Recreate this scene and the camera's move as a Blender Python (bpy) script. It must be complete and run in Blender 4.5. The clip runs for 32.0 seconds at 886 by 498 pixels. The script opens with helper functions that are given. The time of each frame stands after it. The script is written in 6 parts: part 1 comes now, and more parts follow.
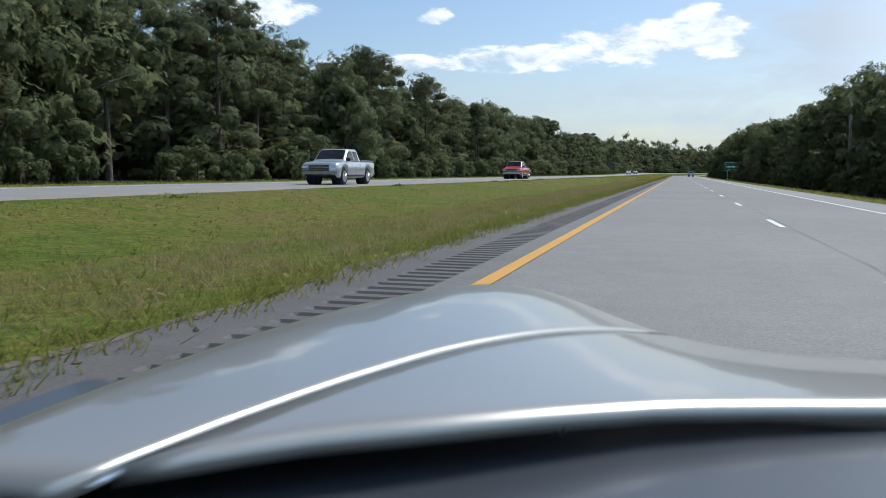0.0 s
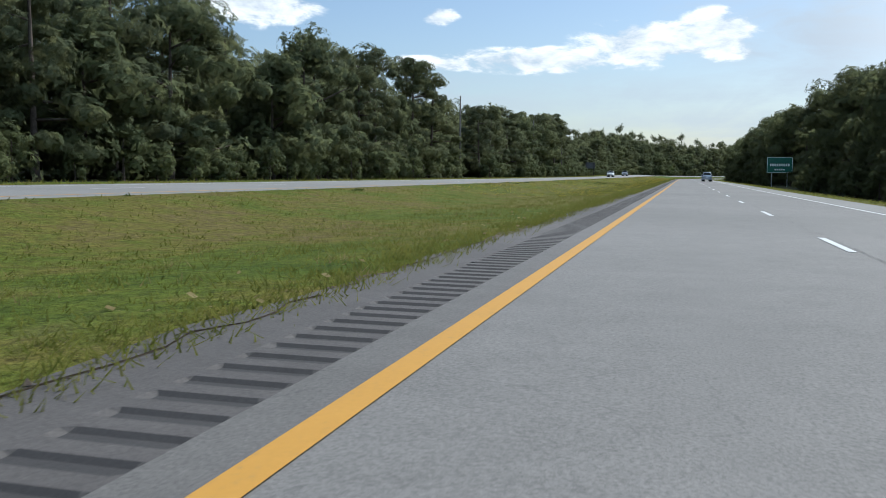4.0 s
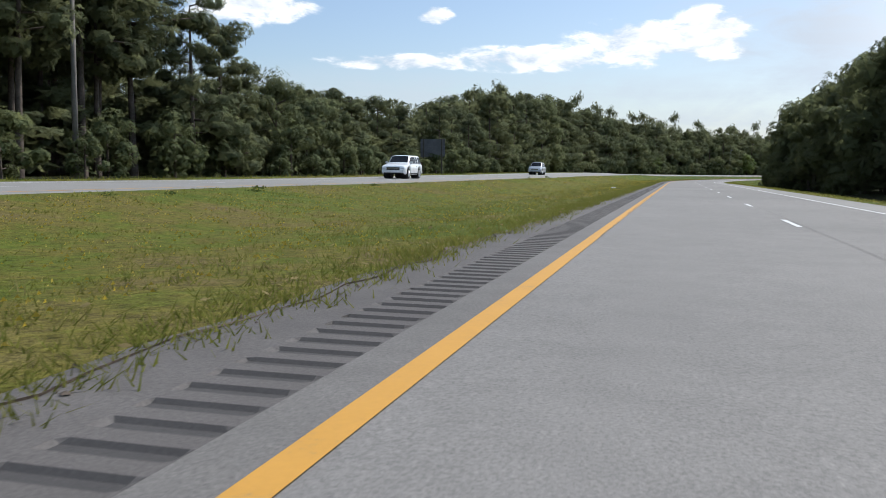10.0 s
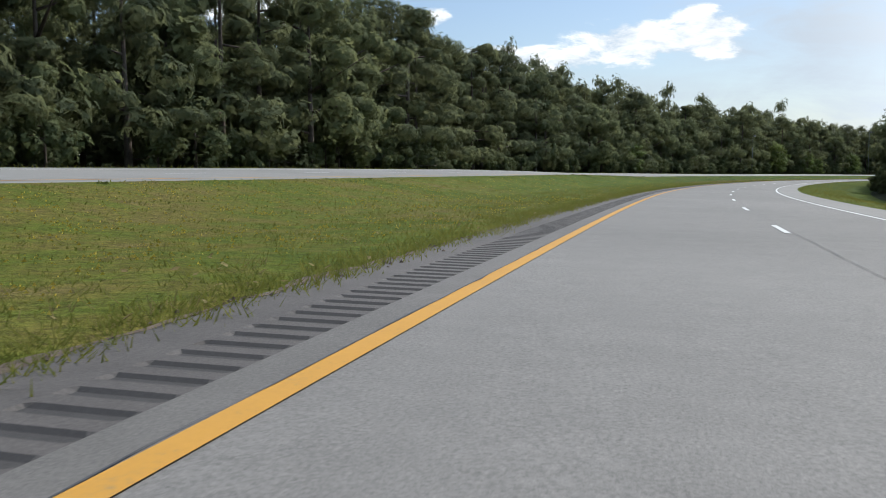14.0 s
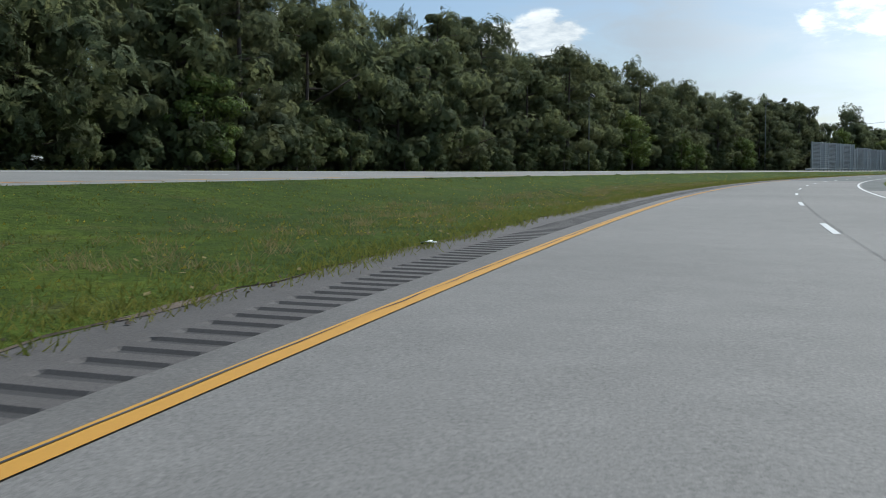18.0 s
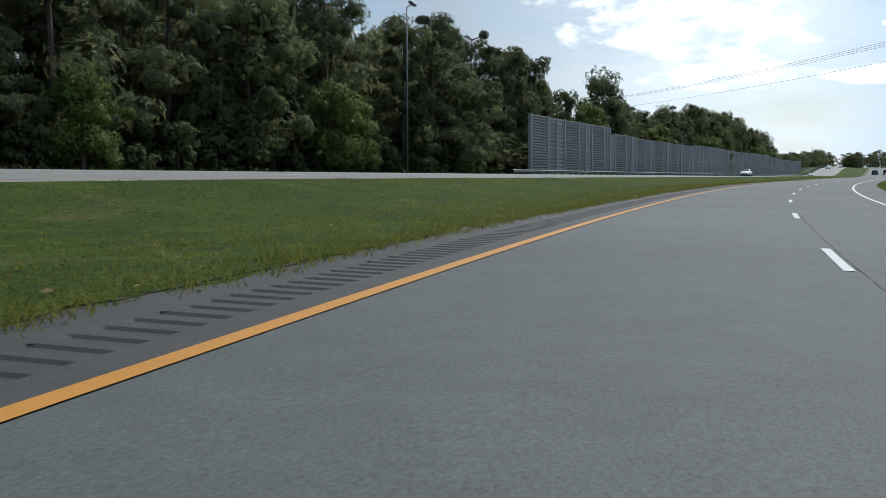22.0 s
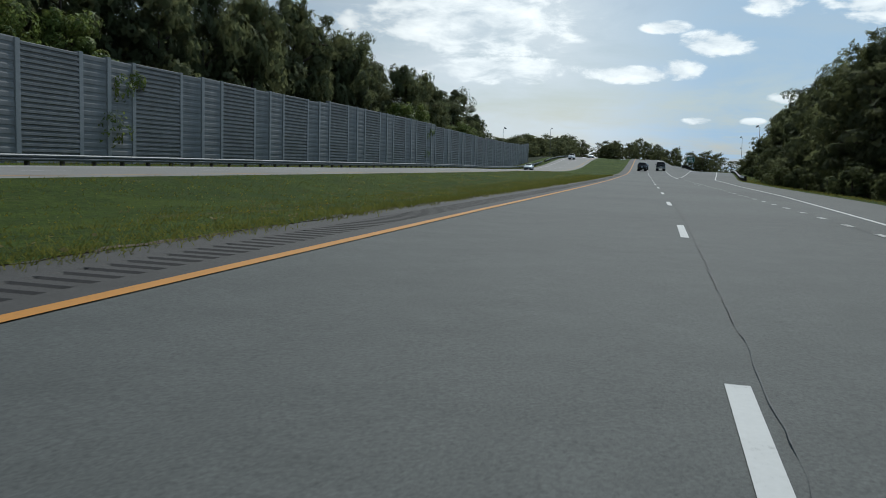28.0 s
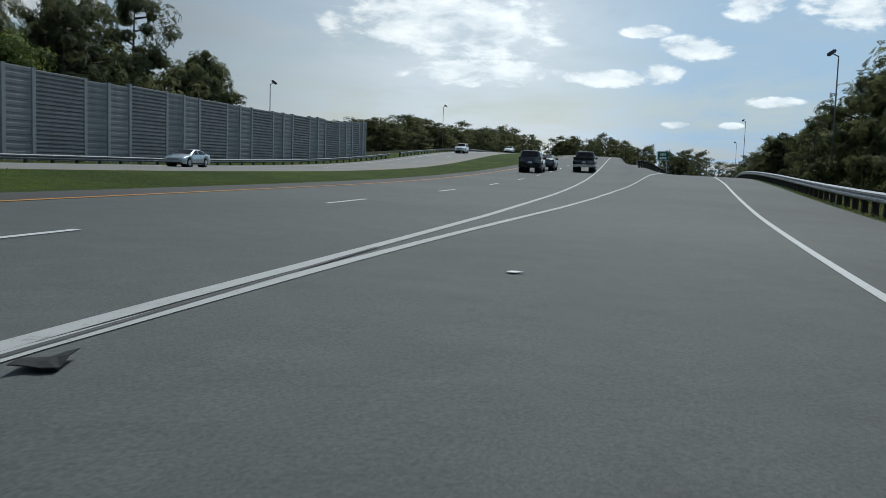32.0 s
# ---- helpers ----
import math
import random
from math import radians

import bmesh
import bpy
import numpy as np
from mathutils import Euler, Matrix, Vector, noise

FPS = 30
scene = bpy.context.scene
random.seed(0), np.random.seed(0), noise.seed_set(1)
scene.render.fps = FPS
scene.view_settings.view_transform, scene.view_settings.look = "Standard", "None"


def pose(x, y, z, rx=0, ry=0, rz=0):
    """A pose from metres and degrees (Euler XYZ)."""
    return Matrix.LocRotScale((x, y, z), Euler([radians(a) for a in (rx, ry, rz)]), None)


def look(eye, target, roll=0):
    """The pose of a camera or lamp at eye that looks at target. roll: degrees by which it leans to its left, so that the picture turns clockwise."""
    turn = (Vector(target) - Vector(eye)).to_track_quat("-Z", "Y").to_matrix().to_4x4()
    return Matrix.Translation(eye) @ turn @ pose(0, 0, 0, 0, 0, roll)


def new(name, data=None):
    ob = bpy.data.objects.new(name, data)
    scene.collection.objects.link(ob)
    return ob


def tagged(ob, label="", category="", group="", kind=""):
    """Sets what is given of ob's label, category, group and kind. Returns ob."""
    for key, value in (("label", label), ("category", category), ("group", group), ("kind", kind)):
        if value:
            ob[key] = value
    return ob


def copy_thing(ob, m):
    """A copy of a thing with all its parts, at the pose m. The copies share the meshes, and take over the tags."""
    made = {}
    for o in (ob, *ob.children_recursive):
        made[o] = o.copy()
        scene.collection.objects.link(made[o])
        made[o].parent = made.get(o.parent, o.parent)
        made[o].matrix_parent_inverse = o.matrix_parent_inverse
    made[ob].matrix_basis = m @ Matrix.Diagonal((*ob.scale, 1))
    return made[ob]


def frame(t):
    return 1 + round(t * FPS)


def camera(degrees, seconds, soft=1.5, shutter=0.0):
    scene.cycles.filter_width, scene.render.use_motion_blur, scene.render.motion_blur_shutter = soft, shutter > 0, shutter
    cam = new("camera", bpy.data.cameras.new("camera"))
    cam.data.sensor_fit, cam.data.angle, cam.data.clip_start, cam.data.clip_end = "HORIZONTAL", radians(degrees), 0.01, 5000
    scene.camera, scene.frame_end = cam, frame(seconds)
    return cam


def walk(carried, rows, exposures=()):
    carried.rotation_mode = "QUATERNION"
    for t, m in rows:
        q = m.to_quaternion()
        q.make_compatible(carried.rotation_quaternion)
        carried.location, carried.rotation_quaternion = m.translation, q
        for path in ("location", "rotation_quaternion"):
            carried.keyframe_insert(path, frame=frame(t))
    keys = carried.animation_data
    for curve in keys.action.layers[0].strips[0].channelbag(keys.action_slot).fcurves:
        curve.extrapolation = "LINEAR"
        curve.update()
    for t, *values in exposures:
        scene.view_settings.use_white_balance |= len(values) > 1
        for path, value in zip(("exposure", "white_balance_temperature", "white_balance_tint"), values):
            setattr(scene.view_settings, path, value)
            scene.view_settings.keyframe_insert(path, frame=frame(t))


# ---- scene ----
from collections import defaultdict

cam = camera(51.65, 32.0, soft=0.75, shutter=0.02)
PATH = [
    (0.0, pose(0.07, 0.00, 1.000, 85.31, 0.06, 14.38)),
    (0.5, pose(0.06, 15.77, 1.000, 85.28, -0.11, 14.38)),
    (1.0, pose(0.03, 31.54, 1.001, 85.31, 0.06, 14.51)),
    (1.5, pose(0.01, 47.31, 1.001, 85.37, 0.17, 14.56)),
    (2.0, pose(-0.02, 63.08, 1.001, 85.51, 0.14, 14.50)),
    (2.5, pose(-0.05, 78.85, 1.001, 85.43, -0.20, 14.59)),
    (3.0, pose(-0.09, 94.62, 1.002, 85.41, -0.11, 14.71)),
    (3.5, pose(-0.17, 110.39, 1.002, 85.38, -0.37, 14.74)),
    (4.0, pose(-0.25, 126.16, 1.003, 85.37, -0.35, 14.71)),
    (4.5, pose(-0.33, 141.93, 1.004, 85.37, -0.34, 14.69)),
    (5.0, pose(-0.41, 157.70, 1.004, 85.37, -0.33, 14.67)),
    (5.5, pose(-0.49, 173.47, 1.005, 85.36, -0.32, 14.64)),
    (6.0, pose(-0.56, 189.24, 1.005, 85.29, -0.23, 14.67)),
    (6.5, pose(-0.55, 205.01, 1.012, 85.31, -0.22, 14.58)),
    (7.0, pose(-0.51, 220.78, 1.033, 85.19, -0.48, 14.58)),
    (7.5, pose(-0.48, 236.55, 1.055, 85.24, -0.50, 14.56)),
    (8.0, pose(-0.44, 252.32, 1.073, 85.19, -0.48, 14.50)),
    (8.5, pose(-0.40, 268.09, 1.081, 85.15, -0.28, 14.44)),
    (9.0, pose(-0.37, 283.86, 1.089, 85.21, -0.25, 14.45)),
    (9.5, pose(-0.36, 299.63, 1.096, 85.22, -0.30, 14.39)),
    (10.0, pose(-0.36, 315.40, 1.104, 85.28, -0.40, 14.37)),
    (10.5, pose(-0.35, 331.17, 1.111, 85.34, -0.28, 14.33)),
    (11.0, pose(-0.35, 346.94, 1.111, 85.30, -0.38, 14.37)),
    (11.5, pose(-0.37, 362.71, 1.102, 85.30, -0.42, 14.37)),
    (12.0, pose(-0.39, 378.48, 1.094, 85.41, -0.43, 14.36)),
    (12.5, pose(-0.36, 394.25, 1.085, 85.40, -0.40, 14.24)),
    (13.0, pose(-0.27, 410.02, 1.073, 85.30, -0.62, 14.12)),
    (13.5, pose(-0.10, 425.79, 1.056, 85.33, -0.35, 14.12)),
    (14.0, pose(0.13, 441.56, 1.035, 85.34, -0.05, 14.22)),
    (14.5, pose(0.39, 457.32, 0.987, 85.36, 0.27, 14.22)),
    (15.0, pose(0.78, 473.06, 0.937, 85.39, 0.57, 13.77)),
    (15.5, pose(1.35, 488.79, 0.897, 85.40, 0.88, 13.00)),
    (16.0, pose(2.12, 504.47, 0.870, 85.26, 0.66, 11.73)),
    (16.5, pose(3.28, 520.12, 0.846, 85.20, 0.56, 9.86)),
    (17.0, pose(5.01, 535.72, 0.854, 85.20, 0.11, 8.21)),
    (17.5, pose(7.41, 551.23, 0.859, 85.24, 0.32, 6.73)),
    (18.0, pose(10.33, 566.65, 0.878, 85.38, 0.64, 4.97)),
    (18.5, pose(13.59, 582.00, 0.908, 85.35, 0.60, 3.25)),
    (19.0, pose(17.33, 597.26, 0.943, 85.29, 0.16, 0.96)),
    (19.5, pose(21.70, 612.35, 0.940, 85.26, 0.11, -0.86)),
    (20.0, pose(26.59, 627.28, 0.935, 85.35, 0.08, -2.35)),
    (20.5, pose(31.99, 642.03, 0.928, 85.18, -0.42, -4.31)),
    (21.0, pose(37.84, 656.59, 0.920, 85.23, -0.31, -6.03)),
    (21.5, pose(44.04, 671.00, 0.913, 85.18, -0.24, -7.38)),
    (22.0, pose(50.68, 685.22, 0.923, 85.34, 0.05, -9.11)),
    (22.5, pose(57.80, 699.19, 0.934, 85.27, -0.13, -10.76)),
    (23.0, pose(65.30, 712.96, 0.955, 85.32, -0.05, -12.06)),
    (23.5, pose(73.11, 726.57, 0.997, 85.33, -0.14, -13.81)),
    (24.0, pose(81.17, 740.05, 1.041, 85.17, -0.49, -15.38)),
    (24.5, pose(89.40, 753.46, 1.061, 85.18, -0.49, -16.64)),
    (25.0, pose(97.99, 766.65, 1.072, 85.10, -0.59, -17.90)),
    (25.5, pose(107.04, 779.54, 1.076, 85.10, -0.68, -19.02)),
    (26.0, pose(116.29, 792.29, 1.077, 85.04, -0.85, -19.94)),
    (26.5, pose(125.69, 804.94, 1.082, 84.97, -1.02, -20.80)),
    (27.0, pose(135.53, 817.79, 1.082, 84.91, -1.20, -21.44)),
    (27.5, pose(144.93, 829.81, 1.080, 84.85, -1.36, -21.97)),
    (28.0, pose(154.48, 841.72, 1.073, 84.65, -1.47, -22.74)),
    (28.5, pose(164.16, 853.55, 1.063, 84.60, -1.19, -23.42)),
    (29.0, pose(173.85, 865.39, 1.017, 84.63, -0.81, -23.91)),
    (29.5, pose(183.07, 876.65, 0.968, 84.62, -0.84, -24.23)),
    (30.0, pose(192.21, 887.97, 0.917, 84.85, -0.58, -24.29)),
    (30.5, pose(201.51, 899.78, 0.869, 84.90, -0.65, -24.12)),
    (31.0, pose(210.74, 911.64, 0.847, 84.86, -1.09, -23.91)),
    (31.5, pose(219.63, 923.13, 0.833, 84.90, -1.69, -23.84)),
    (32.0, pose(228.38, 934.71, 0.822, 84.83, -1.81, -23.96)),
]
walk(cam, PATH, exposures=[
    (0.0, 0.28, 5800, 8), (6.0, 0.33, 5850, 6), (9.0, 0.43, 6130, 12), (12.0, 0.34, 5920, 8), (13.0, 0.36, 5980, 8), (16.0, 0.2, 6230, 12),
    (17.0, 0.1, 5950, 5), (19.0, 0.0, 5880, 5), (22.0, -0.16, 5950, 6), (25.0, -0.47, 6000, 4), (28.0, -0.6, 6000, 4), (32.0, -0.62, 5960, 4)])

# ---- world and sun ----
SUN_AZ, SUN_EL = 40.0, 47.0      # degrees clockwise from +y, above the horizon


def node(tree, kind, **values):
    n = tree.nodes.new(kind)
    for key, value in values.items():
        if key == "operation":
            n.operation = value
        elif key == "blend":
            n.blend_type = value
        elif key == "data":
            n.data_type = value
    return n


def math_node(tree, op, a, b=None, c=None, clamp=False):
    n = tree.nodes.new("ShaderNodeMath")
    n.operation, n.use_clamp = op, clamp
    for i, v in enumerate((a, b, c)):
        if v is None:
            continue
        if isinstance(v, (int, float)):
            n.inputs[i].default_value = v
        else:
            tree.links.new(v, n.inputs[i])
    return n.outputs[0]


def mix_color(tree, fac, a, b, blend="MIX"):
    n = tree.nodes.new("ShaderNodeMix")
    n.data_type, n.blend_type = "RGBA", blend
    for i, v in ((0, fac), (6, a), (7, b)):
        if isinstance(v, (int, float)):
            n.inputs[i].default_value = v
        elif isinstance(v, (tuple, list)):
            n.inputs[i].default_value = (*v, 1.0) if len(v) == 3 else v
        else:
            tree.links.new(v, n.inputs[i])
    return n.outputs[2]


def ramp(tree, value, stops):
    n = tree.nodes.new("ShaderNodeValToRGB")
    e = n.color_ramp.elements
    e[0].position, e[1].position = stops[0][0], stops[-1][0]
    e[0].color = (*stops[0][1], 1) if isinstance(stops[0][1], tuple) else (stops[0][1],) * 3 + (1,)
    e[1].color = (*stops[-1][1], 1) if isinstance(stops[-1][1], tuple) else (stops[-1][1],) * 3 + (1,)
    for p, c in stops[1:-1]:
        k = e.new(p)
        k.color = (*c, 1) if isinstance(c, tuple) else (c, c, c, 1)
    tree.links.new(value, n.inputs[0])
    return n.outputs[0]


def tex_noise(tree, vector, scale, detail=4.0, rough=0.55, distort=0.0):
    n = tree.nodes.new("ShaderNodeTexNoise")
    n.inputs["Scale"].default_value, n.inputs["Detail"].default_value = scale, detail
    n.inputs["Roughness"].default_value, n.inputs["Distortion"].default_value = rough, distort
    tree.links.new(vector, n.inputs["Vector"])
    return n.outputs["Fac"]


def build_world():
    """Nishita sky with a layer of high cloud: a veil that thickens towards the sun's side, a bank of cumulus ahead."""
    world = bpy.data.worlds.new("sky")
    scene.world = world
    world.use_nodes = True
    t = world.node_tree
    t.nodes.clear()
    out = t.nodes.new("ShaderNodeOutputWorld")
    back = t.nodes.new("ShaderNodeBackground")
    sky = t.nodes.new("ShaderNodeTexSky")
    sky.sky_type, sky.sun_disc = "NISHITA", False
    sky.sun_elevation, sky.sun_rotation = radians(SUN_EL), radians(SUN_AZ)
    sky.air_density, sky.dust_density, sky.ozone_density = 1.0, 1.2, 1.5
    co = t.nodes.new("ShaderNodeTexCoord").outputs["Generated"]
    sep = t.nodes.new("ShaderNodeSeparateXYZ")
    t.links.new(co, sep.inputs[0])
    X, Y, Z = sep.outputs
    az = math_node(t, "MULTIPLY", math_node(t, "ARCTAN2", X, Y), 180 / math.pi)
    el = math_node(t, "MULTIPLY", math_node(t, "ARCSINE", Z), 180 / math.pi)
    # plane-projected coordinates, so that clouds flatten towards the horizon
    inv = math_node(t, "DIVIDE", 1.0, math_node(t, "MAXIMUM", math_node(t, "ADD", Z, 0.06), 0.02))
    comb = t.nodes.new("ShaderNodeCombineXYZ")
    t.links.new(math_node(t, "MULTIPLY", X, inv), comb.inputs[0])
    t.links.new(math_node(t, "MULTIPLY", Y, inv), comb.inputs[1])
    flat = comb.outputs[0]
    comb2 = t.nodes.new("ShaderNodeCombineXYZ")
    t.links.new(math_node(t, "MULTIPLY", az, 0.1), comb2.inputs[0])
    t.links.new(math_node(t, "MULTIPLY", el, 0.24), comb2.inputs[1])
    ang = comb2.outputs[0]
    veil = tex_noise(t, flat, 0.55, 6, 0.6, 0.4)
    streak = tex_noise(t, ang, 1.6, 7, 0.62, 0.5)
    puff = tex_noise(t, ang, 3.4, 8, 0.6, 0.25)

    def bump(a0, e0, wa, we):
        da = math_node(t, "DIVIDE", math_node(t, "SUBTRACT", az, a0), wa)
        de = math_node(t, "DIVIDE", math_node(t, "SUBTRACT", el, e0), we)
        d = math_node(t, "ADD", math_node(t, "MULTIPLY", da, da), math_node(t, "MULTIPLY", de, de))
        return math_node(t, "SUBTRACT", 1.0, d, clamp=True)

    def add(*v):
        r = v[0]
        for k in v[1:]:
            r = math_node(t, "ADD", r, k)
        return r

    def soft(v, lo, hi):
        n = t.nodes.new("ShaderNodeMapRange")
        n.interpolation_type = "SMOOTHSTEP"
        n.inputs[1].default_value, n.inputs[2].default_value = lo, hi
        t.links.new(v, n.inputs[0])
        return n.outputs[0]
    # a whitish veil from the middle of the view towards the sun's side, and low along the horizon
    side = soft(add(az, math_node(t, "MULTIPLY", math_node(t, "SUBTRACT", streak, 0.5), 14.0)), -3.0, 9.0)
    low = soft(el, 7.2, 5.0)
    veil_f = math_node(t, "MULTIPLY", math_node(t, "MAXIMUM", side, math_node(t, "MULTIPLY", low, 0.85)),
                       soft(add(math_node(t, "MULTIPLY", veil, 0.6), math_node(t, "MULTIPLY", streak, 0.6)), 0.38, 0.78))
    veil_f = math_node(t, "ADD", math_node(t, "MULTIPLY", veil_f, 0.75), math_node(t, "MULTIPLY", side, 0.3), clamp=True)
    # cumulus: banks with ragged tops
    banks = [(-2.2, 7.9, 5.6, 1.7), (1.6, 8.3, 3.2, 1.9), (-9.0, 7.0, 7.5, 1.0), (-16.5, 6.8, 7.0, 0.6), (-26.5, 10.3, 5.5, 1.9), (-14.9, 9.6, 1.4, 0.7),
             (37.0, 5.9, 1.7, 0.9), (34.0, 5.6, 3.6, 0.65), (38.8, 7.4, 2.8, 1.0), (36.0, 8.4, 1.8, 0.5), (43.5, 4.3, 2.0, 0.42), (38.0, 2.9, 1.1, 0.28),
             (41.2, 2.9, 0.9, 0.28), (46.0, 3.2, 1.0, 0.4), (48.0, 9.6, 4.0, 1.6), (42.0, 10.0, 2.2, 1.3), (24.0, 8.6, 9.0, 2.6), (26.0, 5.8, 6.0, 1.0), (18.0, 12.0, 8.0, 2.5)]
    cum = None
    for b in banks:
        v = bump(*b)
        cum = v if cum is None else math_node(t, "MAXIMUM", cum, v)
    cum_f = soft(add(math_node(t, "MULTIPLY", cum, 0.42), math_node(t, "MULTIPLY", puff, 1.4)), 0.78, 1.04)
    cum_f = math_node(t, "MULTIPLY", cum_f, soft(cum, 0.0, 0.4))
    # scattered cloud everywhere else, for the light and the reflections
    rest = math_node(t, "MULTIPLY", soft(veil, 0.34, 0.62), soft(el, 12.0, 22.0))
    base = t.nodes.new("ShaderNodeVectorMath")
    base.operation = "SCALE"
    base.inputs[3].default_value = SKY_SCALE
    t.links.new(sky.outputs[0], base.inputs[0])
    tops = soft(puff, 0.3, 0.75)
    glow = soft(az, 5.0, 26.0)
    veil_c = mix_color(t, soft(az, 29.0, 41.0), mix_color(t, glow, VEIL, VEIL_SUN), VEIL_BLUE)
    c = mix_color(t, veil_f, base.outputs[0], veil_c)
    cloud = mix_color(t, tops, mix_color(t, glow, CLOUD_DARK, VEIL_SUN), mix_color(t, glow, CLOUD_LIGHT, CLOUD_SUN))
    c = mix_color(t, math_node(t, "MULTIPLY", rest, 0.7), c, veil_c)
    c = mix_color(t, math_node(t, "MULTIPLY", cum_f, 0.92), c, cloud)
    t.links.new(c, back.inputs["Color"])
    back.inputs["Strength"].default_value = 1.0
    t.links.new(back.outputs[0], out.inputs[0])


SKY_SCALE = 0.098
VEIL_BLUE = (0.6, 0.8, 1.02)
VEIL_SUN, CLOUD_SUN = (1.04, 1.1, 1.15), (1.72, 1.7, 1.66)
VEIL, CLOUD_DARK, CLOUD_LIGHT = (0.5, 0.545, 0.59), (0.52, 0.565, 0.61), (1.15, 1.115, 1.05)
build_world()
sun_data = bpy.data.lights.new("sun", "SUN")
sun_data.energy, sun_data.angle, sun_data.color = 3.9, radians(0.9), (1.0, 0.95, 0.87)
sun = new("sun", sun_data)
_sa, _se = radians(SUN_AZ), radians(SUN_EL)
sun.matrix_world = look((0, 0, 60), (-math.sin(_sa) * math.cos(_se) * 10, -math.cos(_sa) * math.cos(_se) * 10, 60 - math.sin(_se) * 10))


# ---- materials ----
def shader(name, rough=0.6, metal=0.0, spec=0.5):
    m = bpy.data.materials.new(name)
    m.use_nodes = True
    t = m.node_tree
    b = t.nodes["Principled BSDF"]
    b.inputs["Roughness"].default_value, b.inputs["Metallic"].default_value = rough, metal
    b.inputs["Specular IOR Level"].default_value = spec
    return m, t, b


def position(t):
    return t.nodes.new("ShaderNodeNewGeometry").outputs["Position"]


def object_coord(t):
    return t.nodes.new("ShaderNodeTexCoord").outputs["Object"]


def bump_to(t, b, height, strength, distance):
    n = t.nodes.new("ShaderNodeBump")
    n.inputs["Strength"].default_value, n.inputs["Distance"].default_value = strength, distance
    t.links.new(height, n.inputs["Height"])
    t.links.new(n.outputs[0], b.inputs["Normal"])


def asphalt(name, dark, light, stone=0.5):
    """Worn asphalt: aggregate speckle, broad wheel-worn patches, hairline cracks."""
    m, t, b = shader(name, 0.8, 0.0, 0.35)
    p = position(t)
    fine = tex_noise(t, p, 46.0, 4, 0.85)
    mid = tex_noise(t, p, 1.7, 5, 0.7)
    broad = tex_noise(t, p, 0.11, 3, 0.5)
    f = math_node(t, "ADD", math_node(t, "MULTIPLY", broad, 0.55), math_node(t, "MULTIPLY", mid, 0.45))
    c = ramp(t, f, [(0.3, dark), (0.7, light)])
    vor = t.nodes.new("ShaderNodeTexVoronoi")
    vor.feature = "DISTANCE_TO_EDGE"
    vor.inputs["Scale"].default_value = 0.2
    warp = t.nodes.new("ShaderNodeVectorMath")
    warp.operation = "ADD"
    nz = t.nodes.new("ShaderNodeTexNoise")
    nz.inputs["Scale"].default_value, nz.inputs["Detail"].default_value = 0.7, 5
    t.links.new(p, nz.inputs["Vector"])
    sc = t.nodes.new("ShaderNodeVectorMath")
    sc.operation = "SCALE"
    sc.inputs[3].default_value = 1.8
    t.links.new(nz.outputs["Color"], sc.inputs[0])
    t.links.new(p, warp.inputs[0])
    t.links.new(sc.outputs[0], warp.inputs[1])
    t.links.new(warp.outputs[0], vor.inputs["Vector"])
    crack = math_node(t, "LESS_THAN", vor.outputs["Distance"], 0.0016)
    crack = math_node(t, "MULTIPLY", crack, math_node(t, "GREATER_THAN", tex_noise(t, p, 0.06, 2), 0.6))
    spk = math_node(t, "ADD", 1.0 - 1.0 * stone, math_node(t, "MULTIPLY", fine, 2.0 * stone))
    n = t.nodes.new("ShaderNodeVectorMath")
    n.operation = "SCALE"
    t.links.new(c, n.inputs[0])
    t.links.new(spk, n.inputs[3])
    col = mix_color(t, math_node(t, "MULTIPLY", crack, 0.16), n.outputs[0], (0.02, 0.02, 0.02))
    t.links.new(col, b.inputs["Base Color"])
    bump_to(t, b, fine, 0.35, 0.006)
    return m


def speckle(name, a, bcol, scale=2.0, rough=0.8, fine=30.0, bump=0.2, dist=0.01, spec=0.3, metal=0.0):
    """Two colours mixed at two scales, with fine relief."""
    m, t, b = shader(name, rough, metal, spec)
    p = object_coord(t)
    big = tex_noise(t, p, scale, 4, 0.6)
    small = tex_noise(t, p, fine, 3, 0.6)
    f = math_node(t, "ADD", math_node(t, "MULTIPLY", big, 0.65), math_node(t, "MULTIPLY", small, 0.35))
    t.links.new(ramp(t, f, [(0.32, a), (0.68, bcol)]), b.inputs["Base Color"])
    bump_to(t, b, small, bump, dist)
    return m


